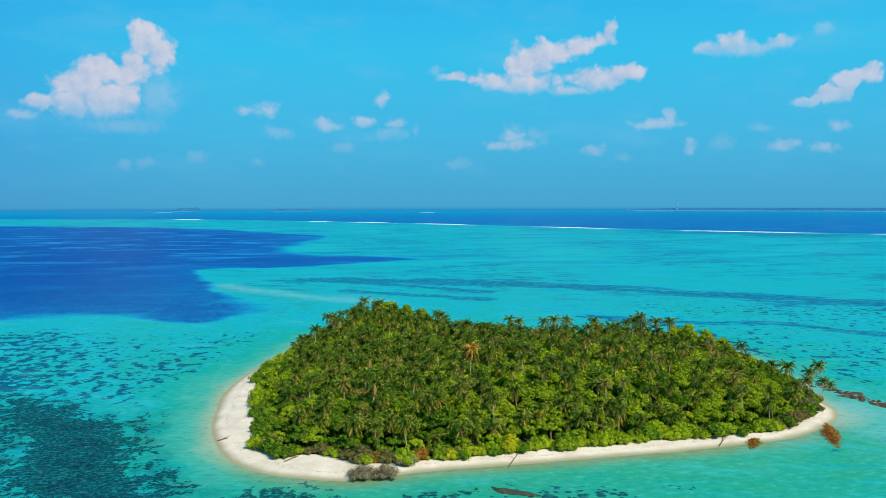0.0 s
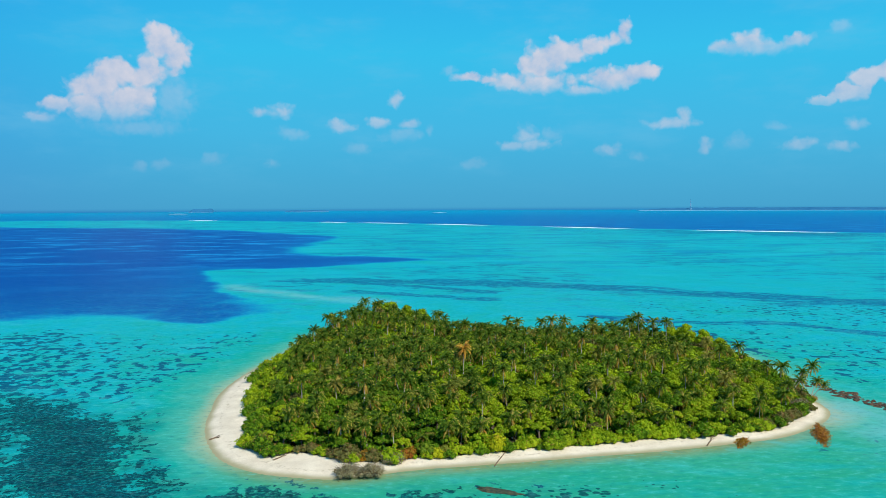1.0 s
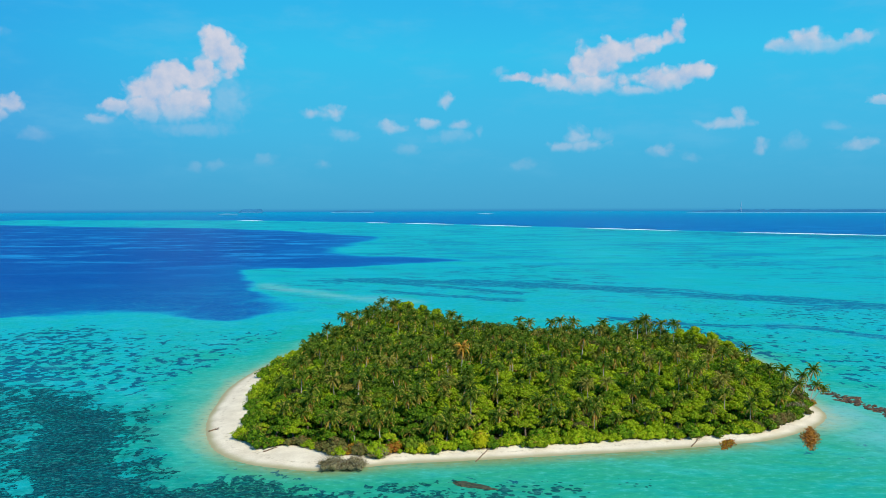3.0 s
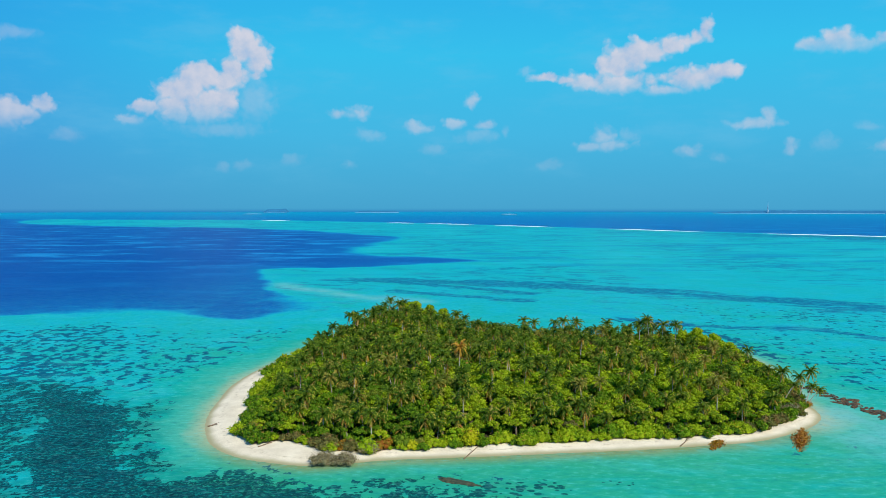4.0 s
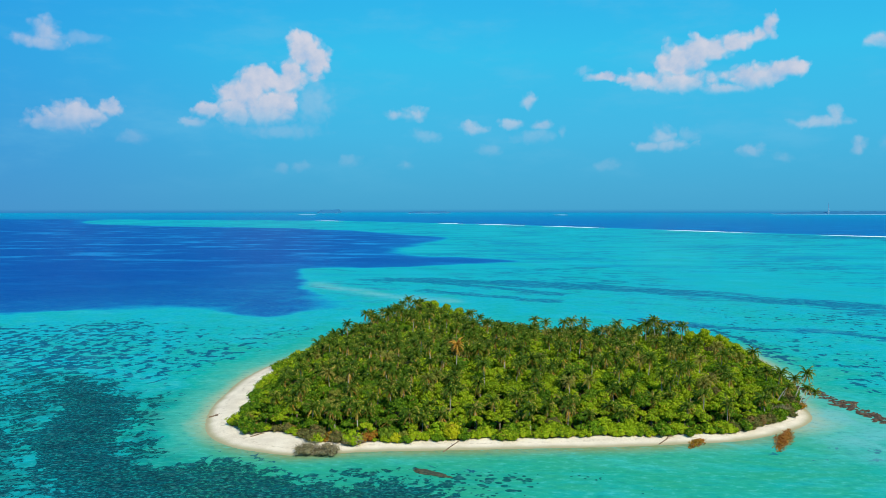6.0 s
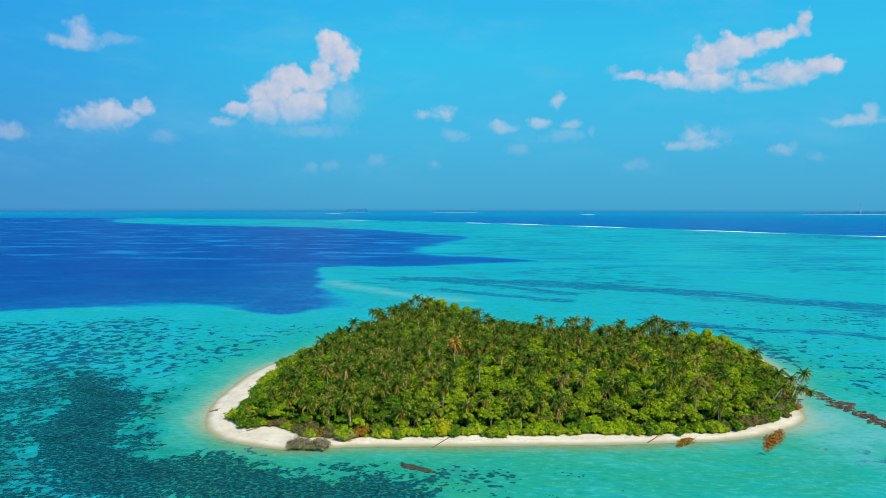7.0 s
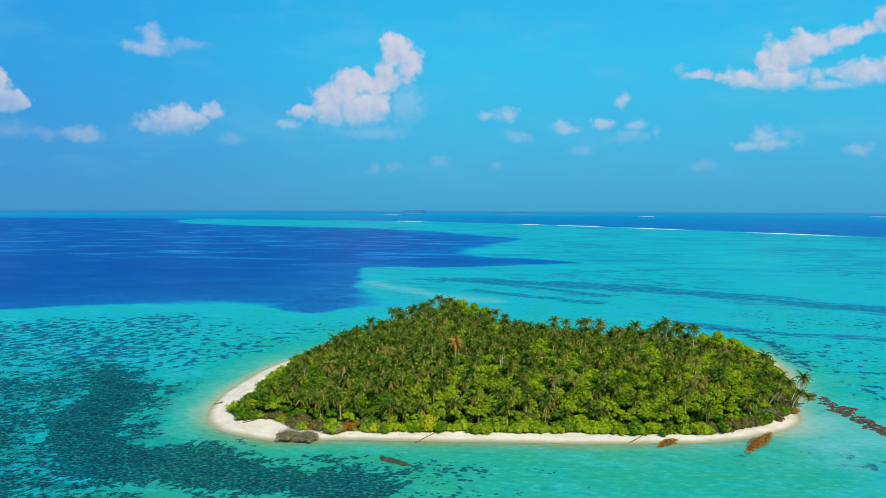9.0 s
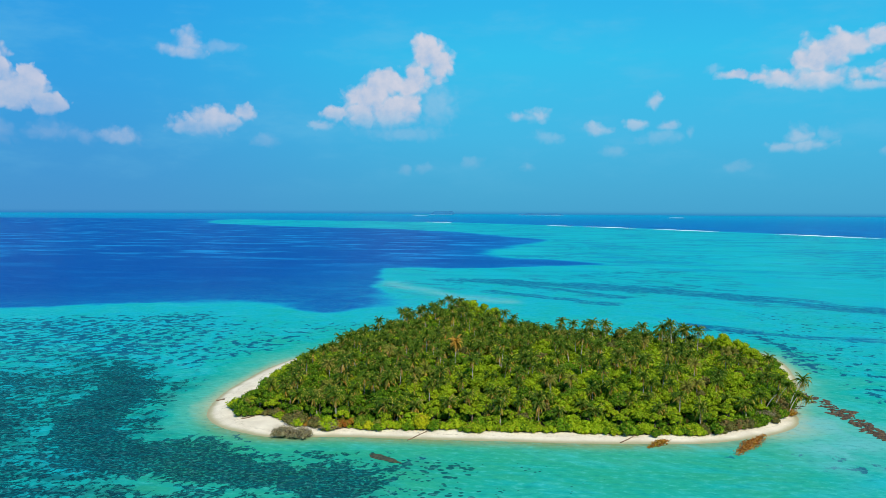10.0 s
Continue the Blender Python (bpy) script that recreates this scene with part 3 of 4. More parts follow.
    for line in GRASS_SIDE:
        st += 0.8 * np.exp(-((from_line(xy, line) / 9) ** 2))
    st += 0.50 * step(1500, 1250, np.abs(ocean) * 4 + 300) * step(700, 900, xy[:, 0])
    field(me, "streak", np.clip(st * on_flat, 0, 1))
    field(me, "lanes", 0.22 + 0.78 * step(560, 1100, xy[:, 1]))
    field(me, "wet", np.exp(-((np.maximum(shore, 0) / 6.0) ** 2)) * (0.25 + 0.72 * south))
    co = step(14, 30, shore) * step(-96, -108, xy[:, 1]) * step(80, 20, xy[:, 0]) * step(-90, -30, xy[:, 0]) * (0.55 + 0.45 * wave_noise(xy, 18, 12))
    field(me, "coral", np.clip(co, 0, 1))
    p = me.attributes.new("plan", "FLOAT_VECTOR", "POINT")
    p.data.foreach_set("vector", np.column_stack([xy, np.zeros(len(xy))]).astype(np.float32).ravel())
    tagged(ob, "clear turquoise lagoon water over reef and deep blue basin", "sea", kind="structure")


def ground_height(xy):
    s = inside(xy, SHORE)
    veg = inside(xy, GREEN)
    z = np.where(s > 0, 1.25 * (1 - np.exp(-s / 6.5)), 0.085 * np.maximum(s, -25))
    z = z + 0.9 * step(2, 40, veg) + 0.05 * wave_noise(xy, 9, 21) * step(0, 4, s) + 0.12 * wave_noise(xy, 22, 22) * step(2, 10, s)
    return z, veg


HEIGHTS = []


def build_ground():
    xs, ys = np.arange(-128, 192, 1.7), np.arange(-118, 242, 1.7)
    X, Y = np.meshgrid(xs, ys)
    xy = np.stack([X.ravel(), Y.ravel()], -1)
    z, veg = ground_height(xy)
    HEIGHTS.append((xs, ys, z.reshape(X.shape)))
    ob = mesh_object("ground", np.column_stack([xy, z]), grid_faces(len(ys), len(xs)), SAND, smooth=True)
    field(ob.data, "soil", step(-1.5, 3.5, veg + 1.2 * wave_noise(xy, 7, 23)))
    tagged(ob, "white coral sand beach with dark leaf litter under trees", "beach", kind="structure")


build_sea()
build_ground()


def lay(x, y):
    """Height of the ground at one place."""
    xs, ys, z = HEIGHTS[0]
    u, v = (x - xs[0]) / (xs[1] - xs[0]), (y - ys[0]) / (ys[1] - ys[0])
    i, j = int(np.clip(u, 0, len(xs) - 2)), int(np.clip(v, 0, len(ys) - 2))
    u, v = u - i, v - j
    return float((1 - v) * ((1 - u) * z[j, i] + u * z[j, i + 1]) + v * ((1 - u) * z[j + 1, i] + u * z[j + 1, i + 1]))


# ---------------------------------------------------------------- plants
class Heap:
    """Gathers vertices and faces of one mesh."""

    def __init__(self):
        self.v, self.f = [], []

    def face(self, *points):
        n = len(self.v)
        self.v.extend(points)
        self.f.append(tuple(range(n, n + len(points))))

    def tube(self, path, radii, sides=6):
        n = len(self.v)
        for k, (p, r) in enumerate(zip(path, radii)):
            a, b = path[max(k - 1, 0)], path[min(k + 1, len(path) - 1)]
            t = np.subtract(b, a) / (np.linalg.norm(np.subtract(b, a)) + 1e-9)
            u = np.cross(t, (0.3, 1, 0.1))
            u /= np.linalg.norm(u)
            w = np.cross(t, u)
            for s in range(sides):
                an = 6.2832 * s / sides
                self.v.append(tuple(np.add(p, r * (math.cos(an) * u + math.sin(an) * w))))
        for k in range(len(path) - 1):
            for s in range(sides):
                a, b = n + k * sides + s, n + k * sides + (s + 1) % sides
                self.f.append((a, b, b + sides, a + sides))
        self.f.append(tuple(range(n + (len(path) - 1) * sides, n + len(path) * sides)))

    def add(self, other, m):
        """Another heap, moved by a matrix."""
        n, a = len(self.v), np.array(m)
        self.v.extend(map(tuple, np.array(other.v) @ a[:3, :3].T + a[:3, 3]))
        self.f.extend(tuple(i + n for i in f) for f in other.f)

    def mesh(self, name, mat, smooth=False):
        me = bpy.data.meshes.new(name)
        me.from_pydata(self.v, [], self.f)
        if smooth:
            me.polygons.foreach_set("use_smooth", [True] * len(me.polygons))
        me.materials.append(mat)
        return me


KEPT = {}


def heap_of(me):
    """The vertices and faces of a mesh, to be joined into a larger one."""
    if me.name not in KEPT:
        one = KEPT[me.name] = Heap()
        one.v, one.f = [tuple(q.co) for q in me.vertices], [tuple(q.vertices) for q in me.polygons]
    return KEPT[me.name]


def part(name, me, parent, label=""):
    ob = new(name, me)
    ob.parent = parent
    return tagged(ob, label) if label else ob


def frond(h, top, turn, lift, length, droop, rng, pairs=9, wide=1.0):
    """One feather leaf: a bent rib with leaflets hanging to both sides."""
    out = np.array([math.cos(turn), math.sin(turn), 0.0])
    side = np.array([-math.sin(turn), math.cos(turn), 0.0])
    p, a, rib = np.array(top, float), lift, []
    seg = length / (pairs + 1)
    for k in range(pairs + 2):
        rib.append((p.copy(), a))
        p = p + seg * (math.cos(a) * out + np.array([0, 0, math.sin(a)]))
        a -= droop / (pairs + 1) * (0.5 + k / pairs)
    for k in range(1, pairs + 2):
        (q, a0), (q0, _) = rib[k], rib[k - 1]
        s = k / (pairs + 1)
        reach = wide * (0.25 + 0.8 * math.sin(math.pi * min(0.95, s * 0.85 + 0.12))) * length / 5.0
        ahead = np.array(math.cos(a0) * out + np.array([0, 0, math.sin(a0)]))
        for sg in (-1, 1):
            tip = q + reach * (0.72 * sg * side + 0.50 * ahead + np.array([0, 0, -0.42 - 0.25 * s + rng.uniform(-0.15, 0.1)]))
            h.face(tuple(q0), tuple(q), tuple(tip + ahead * seg * 0.10), tuple(tip - ahead * seg * 0.22))


def palm_kind(height, lean, seed, dry, rust=False):
    """Meshes of one coconut palm: ringed trunk, green crown, hanging old leaves."""
    rng = np.random.RandomState(seed)
    path = []
    for s in np.linspace(0, 1, 7):
        path.append((lean * height * s**1.6, 0.25 * math.sin(3 * s + seed), -0.5 + (height + 0.5) * s))
    trunk, green, old, nuts = Heap(), Heap(), Heap(), Heap()
    leaves = []
    trunk.tube(path, np.linspace(0.27, 0.15, 7), 6)
    top = np.array(path[-1])
    n = 20
    for k in range(n):
        s = k / (n - 1)
        one = Heap()
        frond(one, top, k * 2.39996 + rng.uniform(-0.3, 0.3), radians(76 - 74 * s + rng.uniform(-10, 10)), rng.uniform(4.0, 5.3), radians(92 + 34 * s), rng, 8)
        leaves.append((one, PALM_RUST if rust else PALM_GREEN, "frond"))
        green.add(one, Matrix())
    for k in range(dry):
        one = Heap()
        frond(one, top - (0, 0, 0.25), k * 2.39996 + 1.0 + rng.uniform(-0.3, 0.3), radians(rng.uniform(-62, -8)), rng.uniform(3.4, 4.6), radians(52), rng, 6, 0.7)
        leaves.append((one, PALM_RUST if rust else PALM_DRY, "dry_frond"))
        old.add(one, Matrix())
    for k in range(7):
        a = k * 0.9
        c = top + np.array([0.35 * math.cos(a), 0.35 * math.sin(a), -0.35 - 0.12 * (k % 2)])
        nut = bmesh.new()
        bmesh.ops.create_icosphere(nut, subdivisions=1, radius=0.17)
        base = len(nuts.v)
        nuts.v.extend(tuple(c + np.array(v.co)) for v in nut.verts)
        nuts.f.extend(tuple(base + v.index for v in f.verts) for f in nut.faces)
        nut.free()
    old.add(nuts, Matrix())
    return (trunk.mesh("trunk", BARK_PALM, True), green.mesh("crown", PALM_RUST if rust else PALM_GREEN), old.mesh("dry_fronds", PALM_RUST if rust else PALM_DRY), height, nuts, leaves, {})


def leafy(h, centre, radius, count, size, rng, up=0.35, squash=1.0, heart_size=0.72):
    """Leaf sprays over a lobe, facing outwards, with a rough solid heart."""
    for _ in range(count):
        n = rng.normal(size=3)
        n[2] = abs(n[2]) * 0.9 - 0.25 * abs(rng.normal()) + up * 0.4
        n /= np.linalg.norm(n)
        c = np.array(centre) + n * radius * (0.70 + 0.52 * rng.rand() ** 1.5) * np.array([1, 1, squash])
        f = n + rng.normal(size=3) * 0.5
        f /= np.linalg.norm(f)
        u = np.cross(f, rng.normal(size=3))
        u /= np.linalg.norm(u)
        w = np.cross(f, u)
        a, b = size * rng.uniform(0.6, 1.15), size * rng.uniform(0.35, 0.6)
        h.face(tuple(c - u * a), tuple(c + w * b - f * 0.1 * a), tuple(c + u * a), tuple(c - w * b - f * 0.1 * a))
    heart = bmesh.new()
    bmesh.ops.create_icosphere(heart, subdivisions=1, radius=radius * heart_size)
    base = len(h.v)
    h.v.extend((centre[0] + v.co.x, centre[1] + v.co.y, centre[2] + v.co.z * squash) for v in heart.verts)
    h.f.extend(tuple(base + v.index for v in f.verts) for f in heart.faces)
    heart.free()


def tree_kind(mat, height, spread, seed, lobes=11, leaf=0.46, count=105):
    """Meshes of one broad-leaved tree: trunk with limbs, lumpy crown."""
    rng = np.random.RandomState(seed)
    trunk, crown = Heap(), Heap()
    fork = height * 0.42
    trunk.tube([(0, 0, -0.4), (0.1, 0.05, fork * 0.5), (0.15, 0.1, fork)], [0.38, 0.3, 0.26], 6)
    for k in range(lobes):
        a = k * 2.39996 + rng.uniform(-0.3, 0.3)
        s = math.sqrt((k + 0.5) / lobes)
        r = rng.uniform(0.22, 0.46) * spread
        c = (math.cos(a) * s * spread * 0.72, math.sin(a) * s * spread * 0.72, height - r * 0.9 - s * s * height * 0.30 + rng.uniform(-0.5, 0.3))
        leafy(crown, c, r, count, leaf, rng, squash=0.85)
        if k % 3 == 0:
            trunk.tube([(0.15, 0.1, fork * 0.95), tuple(np.multiply(c, 0.6) + (0, 0, fork * 0.35)), c], [0.2, 0.13, 0.05], 5)
    return trunk.mesh("trunk", BARK, True), crown.mesh("crown", mat), height


def shrub_kind(mat, height, spread, seed, lobes=7, leaf=0.36, count=62, heart=0.72):
    rng = np.random.RandomState(seed)
    stem, crown = Heap(), Heap()
    for k in range(lobes):
        a = k * 2.39996 + rng.uniform(-0.4, 0.4)
        s = math.sqrt(k / lobes)
        r = rng.uniform(0.34, 0.5) * height
        c = (math.cos(a) * s * spread * 0.75, math.sin(a) * s * spread * 0.75, max(r * 0.7, height - r - 0.45 * height * s))
        leafy(crown, c, r, count, leaf, rng, heart_size=heart)
        stem.tube([(0.1 * k, 0, -0.3), tuple(np.multiply(c, (0.6, 0.6, 0.5))), c], [0.09, 0.07, 0.03], 4)
    return stem.mesh("stem", BARK), crown.mesh("crown", mat), height


LEAN = [0.0, 0.10, 0.05, 0.16, 0.02, 0.08, 0.22, 0.04]
PALMS = [palm_kind(h, LEAN[k % 8], 40 + k, 5 + k % 4) for k, h in enumerate((6.0, 7.5, 9.0, 10.5, 12.0, 13.5, 15.0, 16.5, 18.0, 19.5))]
RUST_PALM = palm_kind(20.0, 0.03, 77, 9, True)
LEANING_PALM = palm_kind(11.5, 0.55, 81, 6)
TREES = {mat.name: [tree_kind(mat, h, sp, 100 + k, lobes) for k, (h, sp, lobes) in enumerate(((6, 3.2, 9), (8, 3.7, 11), (11, 4.1, 12), (14, 4.6, 13)))]
         for mat in (LEAF_DARK, LEAF_MID, LEAF_LIME, LEAF_OLIVE)}
FAR_TREES = {mat.name: [tree_kind(mat, h, sp, 150 + k, lobes, 0.78, 31) for k, (h, sp, lobes) in enumerate(((6, 3.2, 8), (8, 3.7, 9), (11, 4.1, 10), (14, 4.6, 11)))]
             for mat in (LEAF_DARK, LEAF_MID, LEAF_LIME, LEAF_OLIVE)}
SHRUBS = {mat.name: [shrub_kind(mat, h, sp, 200 + k) for k, (h, sp) in enumerate(((2.0, 2.2), (2.8, 2.8), (3.6, 3.2)))]
          for mat in (LEAF_DARK, LEAF_MID, LEAF_LIME, LEAF_OLIVE, LEAF_RUST, LEAF_YELLOW)}


def put_palm(kind, x, y, turn, size=1.0, label="", rise=None, split=False):
    """A palm whose crown's heart stands at a height of rise, if given."""
    base = lay(x, y)
    ob = new("coconut_palm")
    scale = size if rise is None else (rise - base) / kind[3]
    ob.matrix_world = Matrix.LocRotScale((x, y, base), Euler((0, 0, turn)), (size, size, scale))
    part("trunk", kind[0], ob, "pale grey ringed trunk")
    if split:
        # the nearest palms carry every leaf as a piece of its own
        meshes = kind[6]
        if not meshes:
            meshes["crown"] = kind[4].mesh("crown", PALM_DRY, True)
            meshes["leaves"] = [(h.mesh(name, mat), name) for h, mat, name in kind[5]]
        crown = part("crown", meshes["crown"], ob, "cluster of tan coconuts")
        for me, name in meshes["leaves"]:
            part(name, me, crown)
    else:
        part("crown", kind[1], ob)
        part("dry_fronds", kind[2], ob, "hanging tan dead fronds and nuts")
    tagged(ob, label or "coconut palm with dark green crown and tan lower fronds", "palm tree", "palms of the islet")
    return ob


def put_plant(name, kind, x, y, turn, size, label, category, group, tall=1.0):
    ob = new(name)
    ob.matrix_world = Matrix.LocRotScale((x, y, lay(x, y)), Euler((0, 0, turn)), (size, size, size * tall))
    part("stem" if name.endswith("shrub") else "trunk", kind[0], ob)
    part("crown", kind[1], ob)
    tagged(ob, label, category, group)
    return ob


def scatter(space, seed, low=-200, high=260):
    """Even but irregular places inside the green line."""
    rng = np.random.RandomState(seed)
    xs, ys = np.meshgrid(np.arange(-100, 165, space), np.arange(-90, 215, space * 0.87))
    xs = xs + (np.arange(len(xs)) % 2)[:, None] * space / 2
    p = np.stack([xs.ravel(), ys.ravel()], -1) + rng.uniform(-0.42, 0.42, (xs.size, 2)) * space
    return p, rng


def crown_height(x, y, v):
    """How high the palms' crowns stand: low by the beach, higher inland and on the northern lobe."""
    return 6.2 + 13.5 * (1 - math.exp(-v / 46)) + 8.0 * math.exp(-(((x + 24) / 36) ** 2) - ((y - 168) / 50) ** 2)


def plant_islet():
    # landmarks
    marks = [(-58.0, 137.5, 16.8), (-13.1, -68.5, 8.8), (9.9, -58.7, 8.4), (29.5, -62.0, 9.2), (120, -36.0, 8.0), (64, -57.0, 7.4), (-46.8, -65.0, 10.2),
             (43.6, 122, 16.2), (50, 126, 14.0), (55.7, 102, 17.0), (61.9, 91, 19.6), (68.5, 92, 18.4), (102, 70, 22.6), (97.3, 73, 20.6), (108.5, 71.4, 20.2),
             (114, 67, 20.6), (88.8, 110, 15.6), (5.3, 152, 16.0), (-34.6, 179, 20.6)]
    for k, (x, y, z) in enumerate(marks):
        kind = min(PALMS, key=lambda q: abs(q[3] - (z - lay(x, y))))
        put_palm(kind, x, y, 0.7 * k, 1.0, rise=z, split=True)
    put_palm(RUST_PALM, 1.9, 0.6, 0.3, 0.85, "coconut palm with dying orange crown above dark canopy", rise=21.6)
    for x, y, turn, size, rise in ((140.5, -11.0, 0.15, 0.85, 12.5), (138.0, -22.0, 0.5, 0.75, 8.5), (134.5, -13.0, -0.1, 0.8, 11.0),
                                   (141.0, -18.0, -0.3, 0.7, 7.0), (129.0, -22.0, 0.1, 0.8, 9.5)):
        put_palm(LEANING_PALM, x, y, turn, size, "coconut palm leaning out over the water by the point", rise=rise, split=True)
    taken = np.array([m[:2] for m in marks] + [(1.9, 0.6)])

    # palms
    p, rng = scatter(8.2, 5)
    veg = inside(p, GREEN)
    count = 0
    rest = Heap(), Heap(), Heap()
    share = 0.72 - 0.34 * step(130, 160, p[:, 1]) * step(-40, -20, p[:, 0]) - 0.20 * step(-20, 50, p[:, 0]) * step(80, 20, p[:, 1]) - 0.08 * step(60, 110, p[:, 0])
    order = np.argsort(p[:, 1])
    for i in order:
        (x, y), v = p[i], veg[i]
        keep = rng.rand() < share[i]
        draw, turn, size, jig = rng.randn(), rng.uniform(0, 6.283), rng.uniform(0.72, 1.02), rng.randint(0, 3)
        if v < (8 if x < -55 else 4) or not keep or (x > 116 and y > 58) or np.hypot(*(taken - (x, y)).T).min() < 5:
            continue
        rise = crown_height(x, y, v) + 1.9 * draw
        base = lay(x, y)
        kind = PALMS[int(np.clip(np.argmin([abs(q[3] - (rise - base)) for q in PALMS]) + jig - 1, 0, len(PALMS) - 1))]
        if count < 300:
            put_palm(kind, x, y, turn, size, rise=rise, split=count < 45)
        else:
            m = Matrix.LocRotScale((x, y, base), Euler((0, 0, turn)), (size, size, (rise - base) / kind[3]))
            for heap, me in zip(rest, kind[:3]):
                heap.add(heap_of(me), m)
        count += 1
    far = new("palm_grove")
    for heap, name, mat in zip(rest, ("trunks", "crowns", "dry_fronds"), (BARK_PALM, PALM_GREEN, PALM_DRY)):
        if heap.v:
            part(name, heap.mesh(name, mat), far)
    tagged(far, "dense coconut palms along the far shore", "palms", kind="stuff")

    # bright trees at the north-east corner
    for k, (x, y, tall) in enumerate(((121, 78, 15.0), (127, 73, 17.2), (133, 66, 15.5), (129, 84, 14.0), (137, 74, 13.0), (139, 60, 12.0), (136, 90, 11.0), (143, 82, 9.0))):
        put_plant("broadleaf_tree", TREES["leaf_lime"][2 + k % 2], x, y, k, 1.0, "bright yellow-green broad-leaved tree by the shore", "tree", "trees of the islet", tall / (11, 14)[k % 2])

    # sunlit broad-leaved tops on the northern lobe
    for k, (x, y, tall) in enumerate(((-24, 186, 18.0), (-16, 178, 19.5), (-8, 170, 18.5), (-20, 168, 20.0), (0, 160, 17.0))):
        put_plant("broadleaf_tree", TREES["leaf_lime" if k % 2 else "leaf_mid"][3], x, y, k, 1.1, "yellow-green broad-leaved tree above the palms", "tree", "trees of the islet", tall / 14 / 1.1)

    # broad-leaved trees
    p, rng = scatter(6.4, 9)
    veg = inside(p, GREEN)
    lime = wave_noise(p, 40, 31)
    count, far_trees = 0, {}
    for i in np.argsort(p[:, 1]):
        (x, y), v = p[i], veg[i]
        pick, turn, size, tall = rng.rand(), rng.uniform(0, 6.283), rng.uniform(0.85, 1.2), rng.uniform(0.85, 1.15)
        if v < 4.5:
            continue
        top = 0.74 * crown_height(x, y, v) - 0.3
        if x > 112 and y > 58:
            top, pick = min(top, 8.0), pick * 0.25
        bright = 0.47 + 0.35 * lime[i] + 0.50 * float(step(-20, 50, np.array(x)))
        name = "leaf_dark" if pick > bright else ("leaf_mid" if pick > 0.12 else ("leaf_lime" if pick > 0.04 else "leaf_olive"))
        kinds = TREES[name]
        kind = kinds[int(np.argmin([abs(q[2] - top) for q in kinds]))]
        words = {"leaf_dark": "dark green", "leaf_mid": "fresh green", "leaf_lime": "yellow-green", "leaf_olive": "olive green"}[name]
        if count >= 300:
            far_trees.setdefault(name, Heap()).add(heap_of(FAR_TREES[name][kinds.index(kind)][1]), Matrix.LocRotScale((x, y, lay(x, y)), Euler((0, 0, turn)), (size, size, tall * top / kind[2])))
        else:
            put_plant("broadleaf_tree", kind, x, y, turn, size, words + " broad-leaved tree with dense rounded crown", "tree", "trees of the islet", tall * top / kind[2] / size)
        count += 1

    far = new("woodland")
    for name, heap in far_trees.items():
        part("crowns", heap.mesh("crowns", bpy.data.materials[name]), far)
    tagged(far, "dense green broad-leaved woodland in the middle of the islet", "woodland", kind="stuff")

    # shrubs along the beach
    loop = smooth_loop(GREEN[::6], 12)
    gaps = np.hypot(*(np.roll(loop, -1, 0) - loop).T)
    rng = np.random.RandomState(12)
    at, want, far_shrubs = 0.0, 0.0, {}
    for k in range(len(loop)):
        while want < at + gaps[k]:
            s = (want - at) / gaps[k]
            q = loop[k] * (1 - s) + loop[(k + 1) % len(loop)] * s
            t = (loop[(k + 1) % len(loop)] - loop[k]) / gaps[k]
            inward = np.array([-t[1], t[0]])
            want += rng.uniform(2.0, 4.2)
            for row in (0.8, 3.6):
                x, y = q + inward * (row + rng.uniform(-1.6, 1.4))
                pick = rng.rand()
                if x < -62 and y < -10:
                    name = "leaf_dark" if pick < 0.7 else ("leaf_olive" if pick < 0.85 else "leaf_mid")
                elif -62 <= x < -22 and y < -40:
                    name = "leaf_rust" if pick < 0.25 else ("leaf_olive" if pick < 0.55 else ("leaf_lime" if pick < 0.7 else "leaf_mid"))
                elif x > 100 and y < 0:
                    name = "leaf_olive" if pick < 0.5 else "leaf_dark"
                elif y < 0 and x > -25:
                    name = "leaf_lime" if pick < 0.24 else ("leaf_mid" if pick < 0.66 else ("leaf_dark" if pick < 0.96 else "leaf_yellow"))
                else:
                    name = "leaf_dark" if pick < 0.5 else ("leaf_mid" if pick < 0.85 else "leaf_lime")
                kind = SHRUBS[name][rng.randint(0, 3)]
                words = {"leaf_dark": "dark green", "leaf_mid": "fresh green", "leaf_lime": "bright yellow-green", "leaf_olive": "dull olive",
                         "leaf_rust": "rusty orange and green", "leaf_yellow": "golden yellow"}[name]
                turn, size = rng.uniform(0, 6.283), rng.uniform(0.55, 1.45)
                if y > 20:
                    if pick > 0.75 and y > 60:
                        continue
                    far_shrubs.setdefault(name, Heap()).add(heap_of(kind[1]), Matrix.LocRotScale((x, y, lay(x, y)), Euler((0, 0, turn)), (size, size, size)))
                    continue
                put_plant("beach_shrub", kind, x, y, turn, size, words + " shrub at the edge of the sand", "shrub", "shrubs along the beach")
        at += gaps[k]

    far = new("shrubbery")
    for name, heap in far_shrubs.items():
        part("crowns", heap.mesh("crowns", bpy.data.materials[name]), far)
    tagged(far, "green shrubs along the northern shore", "shrubs", kind="stuff")

    # low growth that fills the floor of the wood
    p, rng = scatter(5.0, 15)
    veg = inside(p, GREEN)
    low = Heap()
    one = Heap()
    for k in range(4):
        leafy(one, (1.5 * math.cos(2.4 * k), 1.5 * math.sin(2.4 * k), 0.9), 1.2, 9, 0.85, rng)
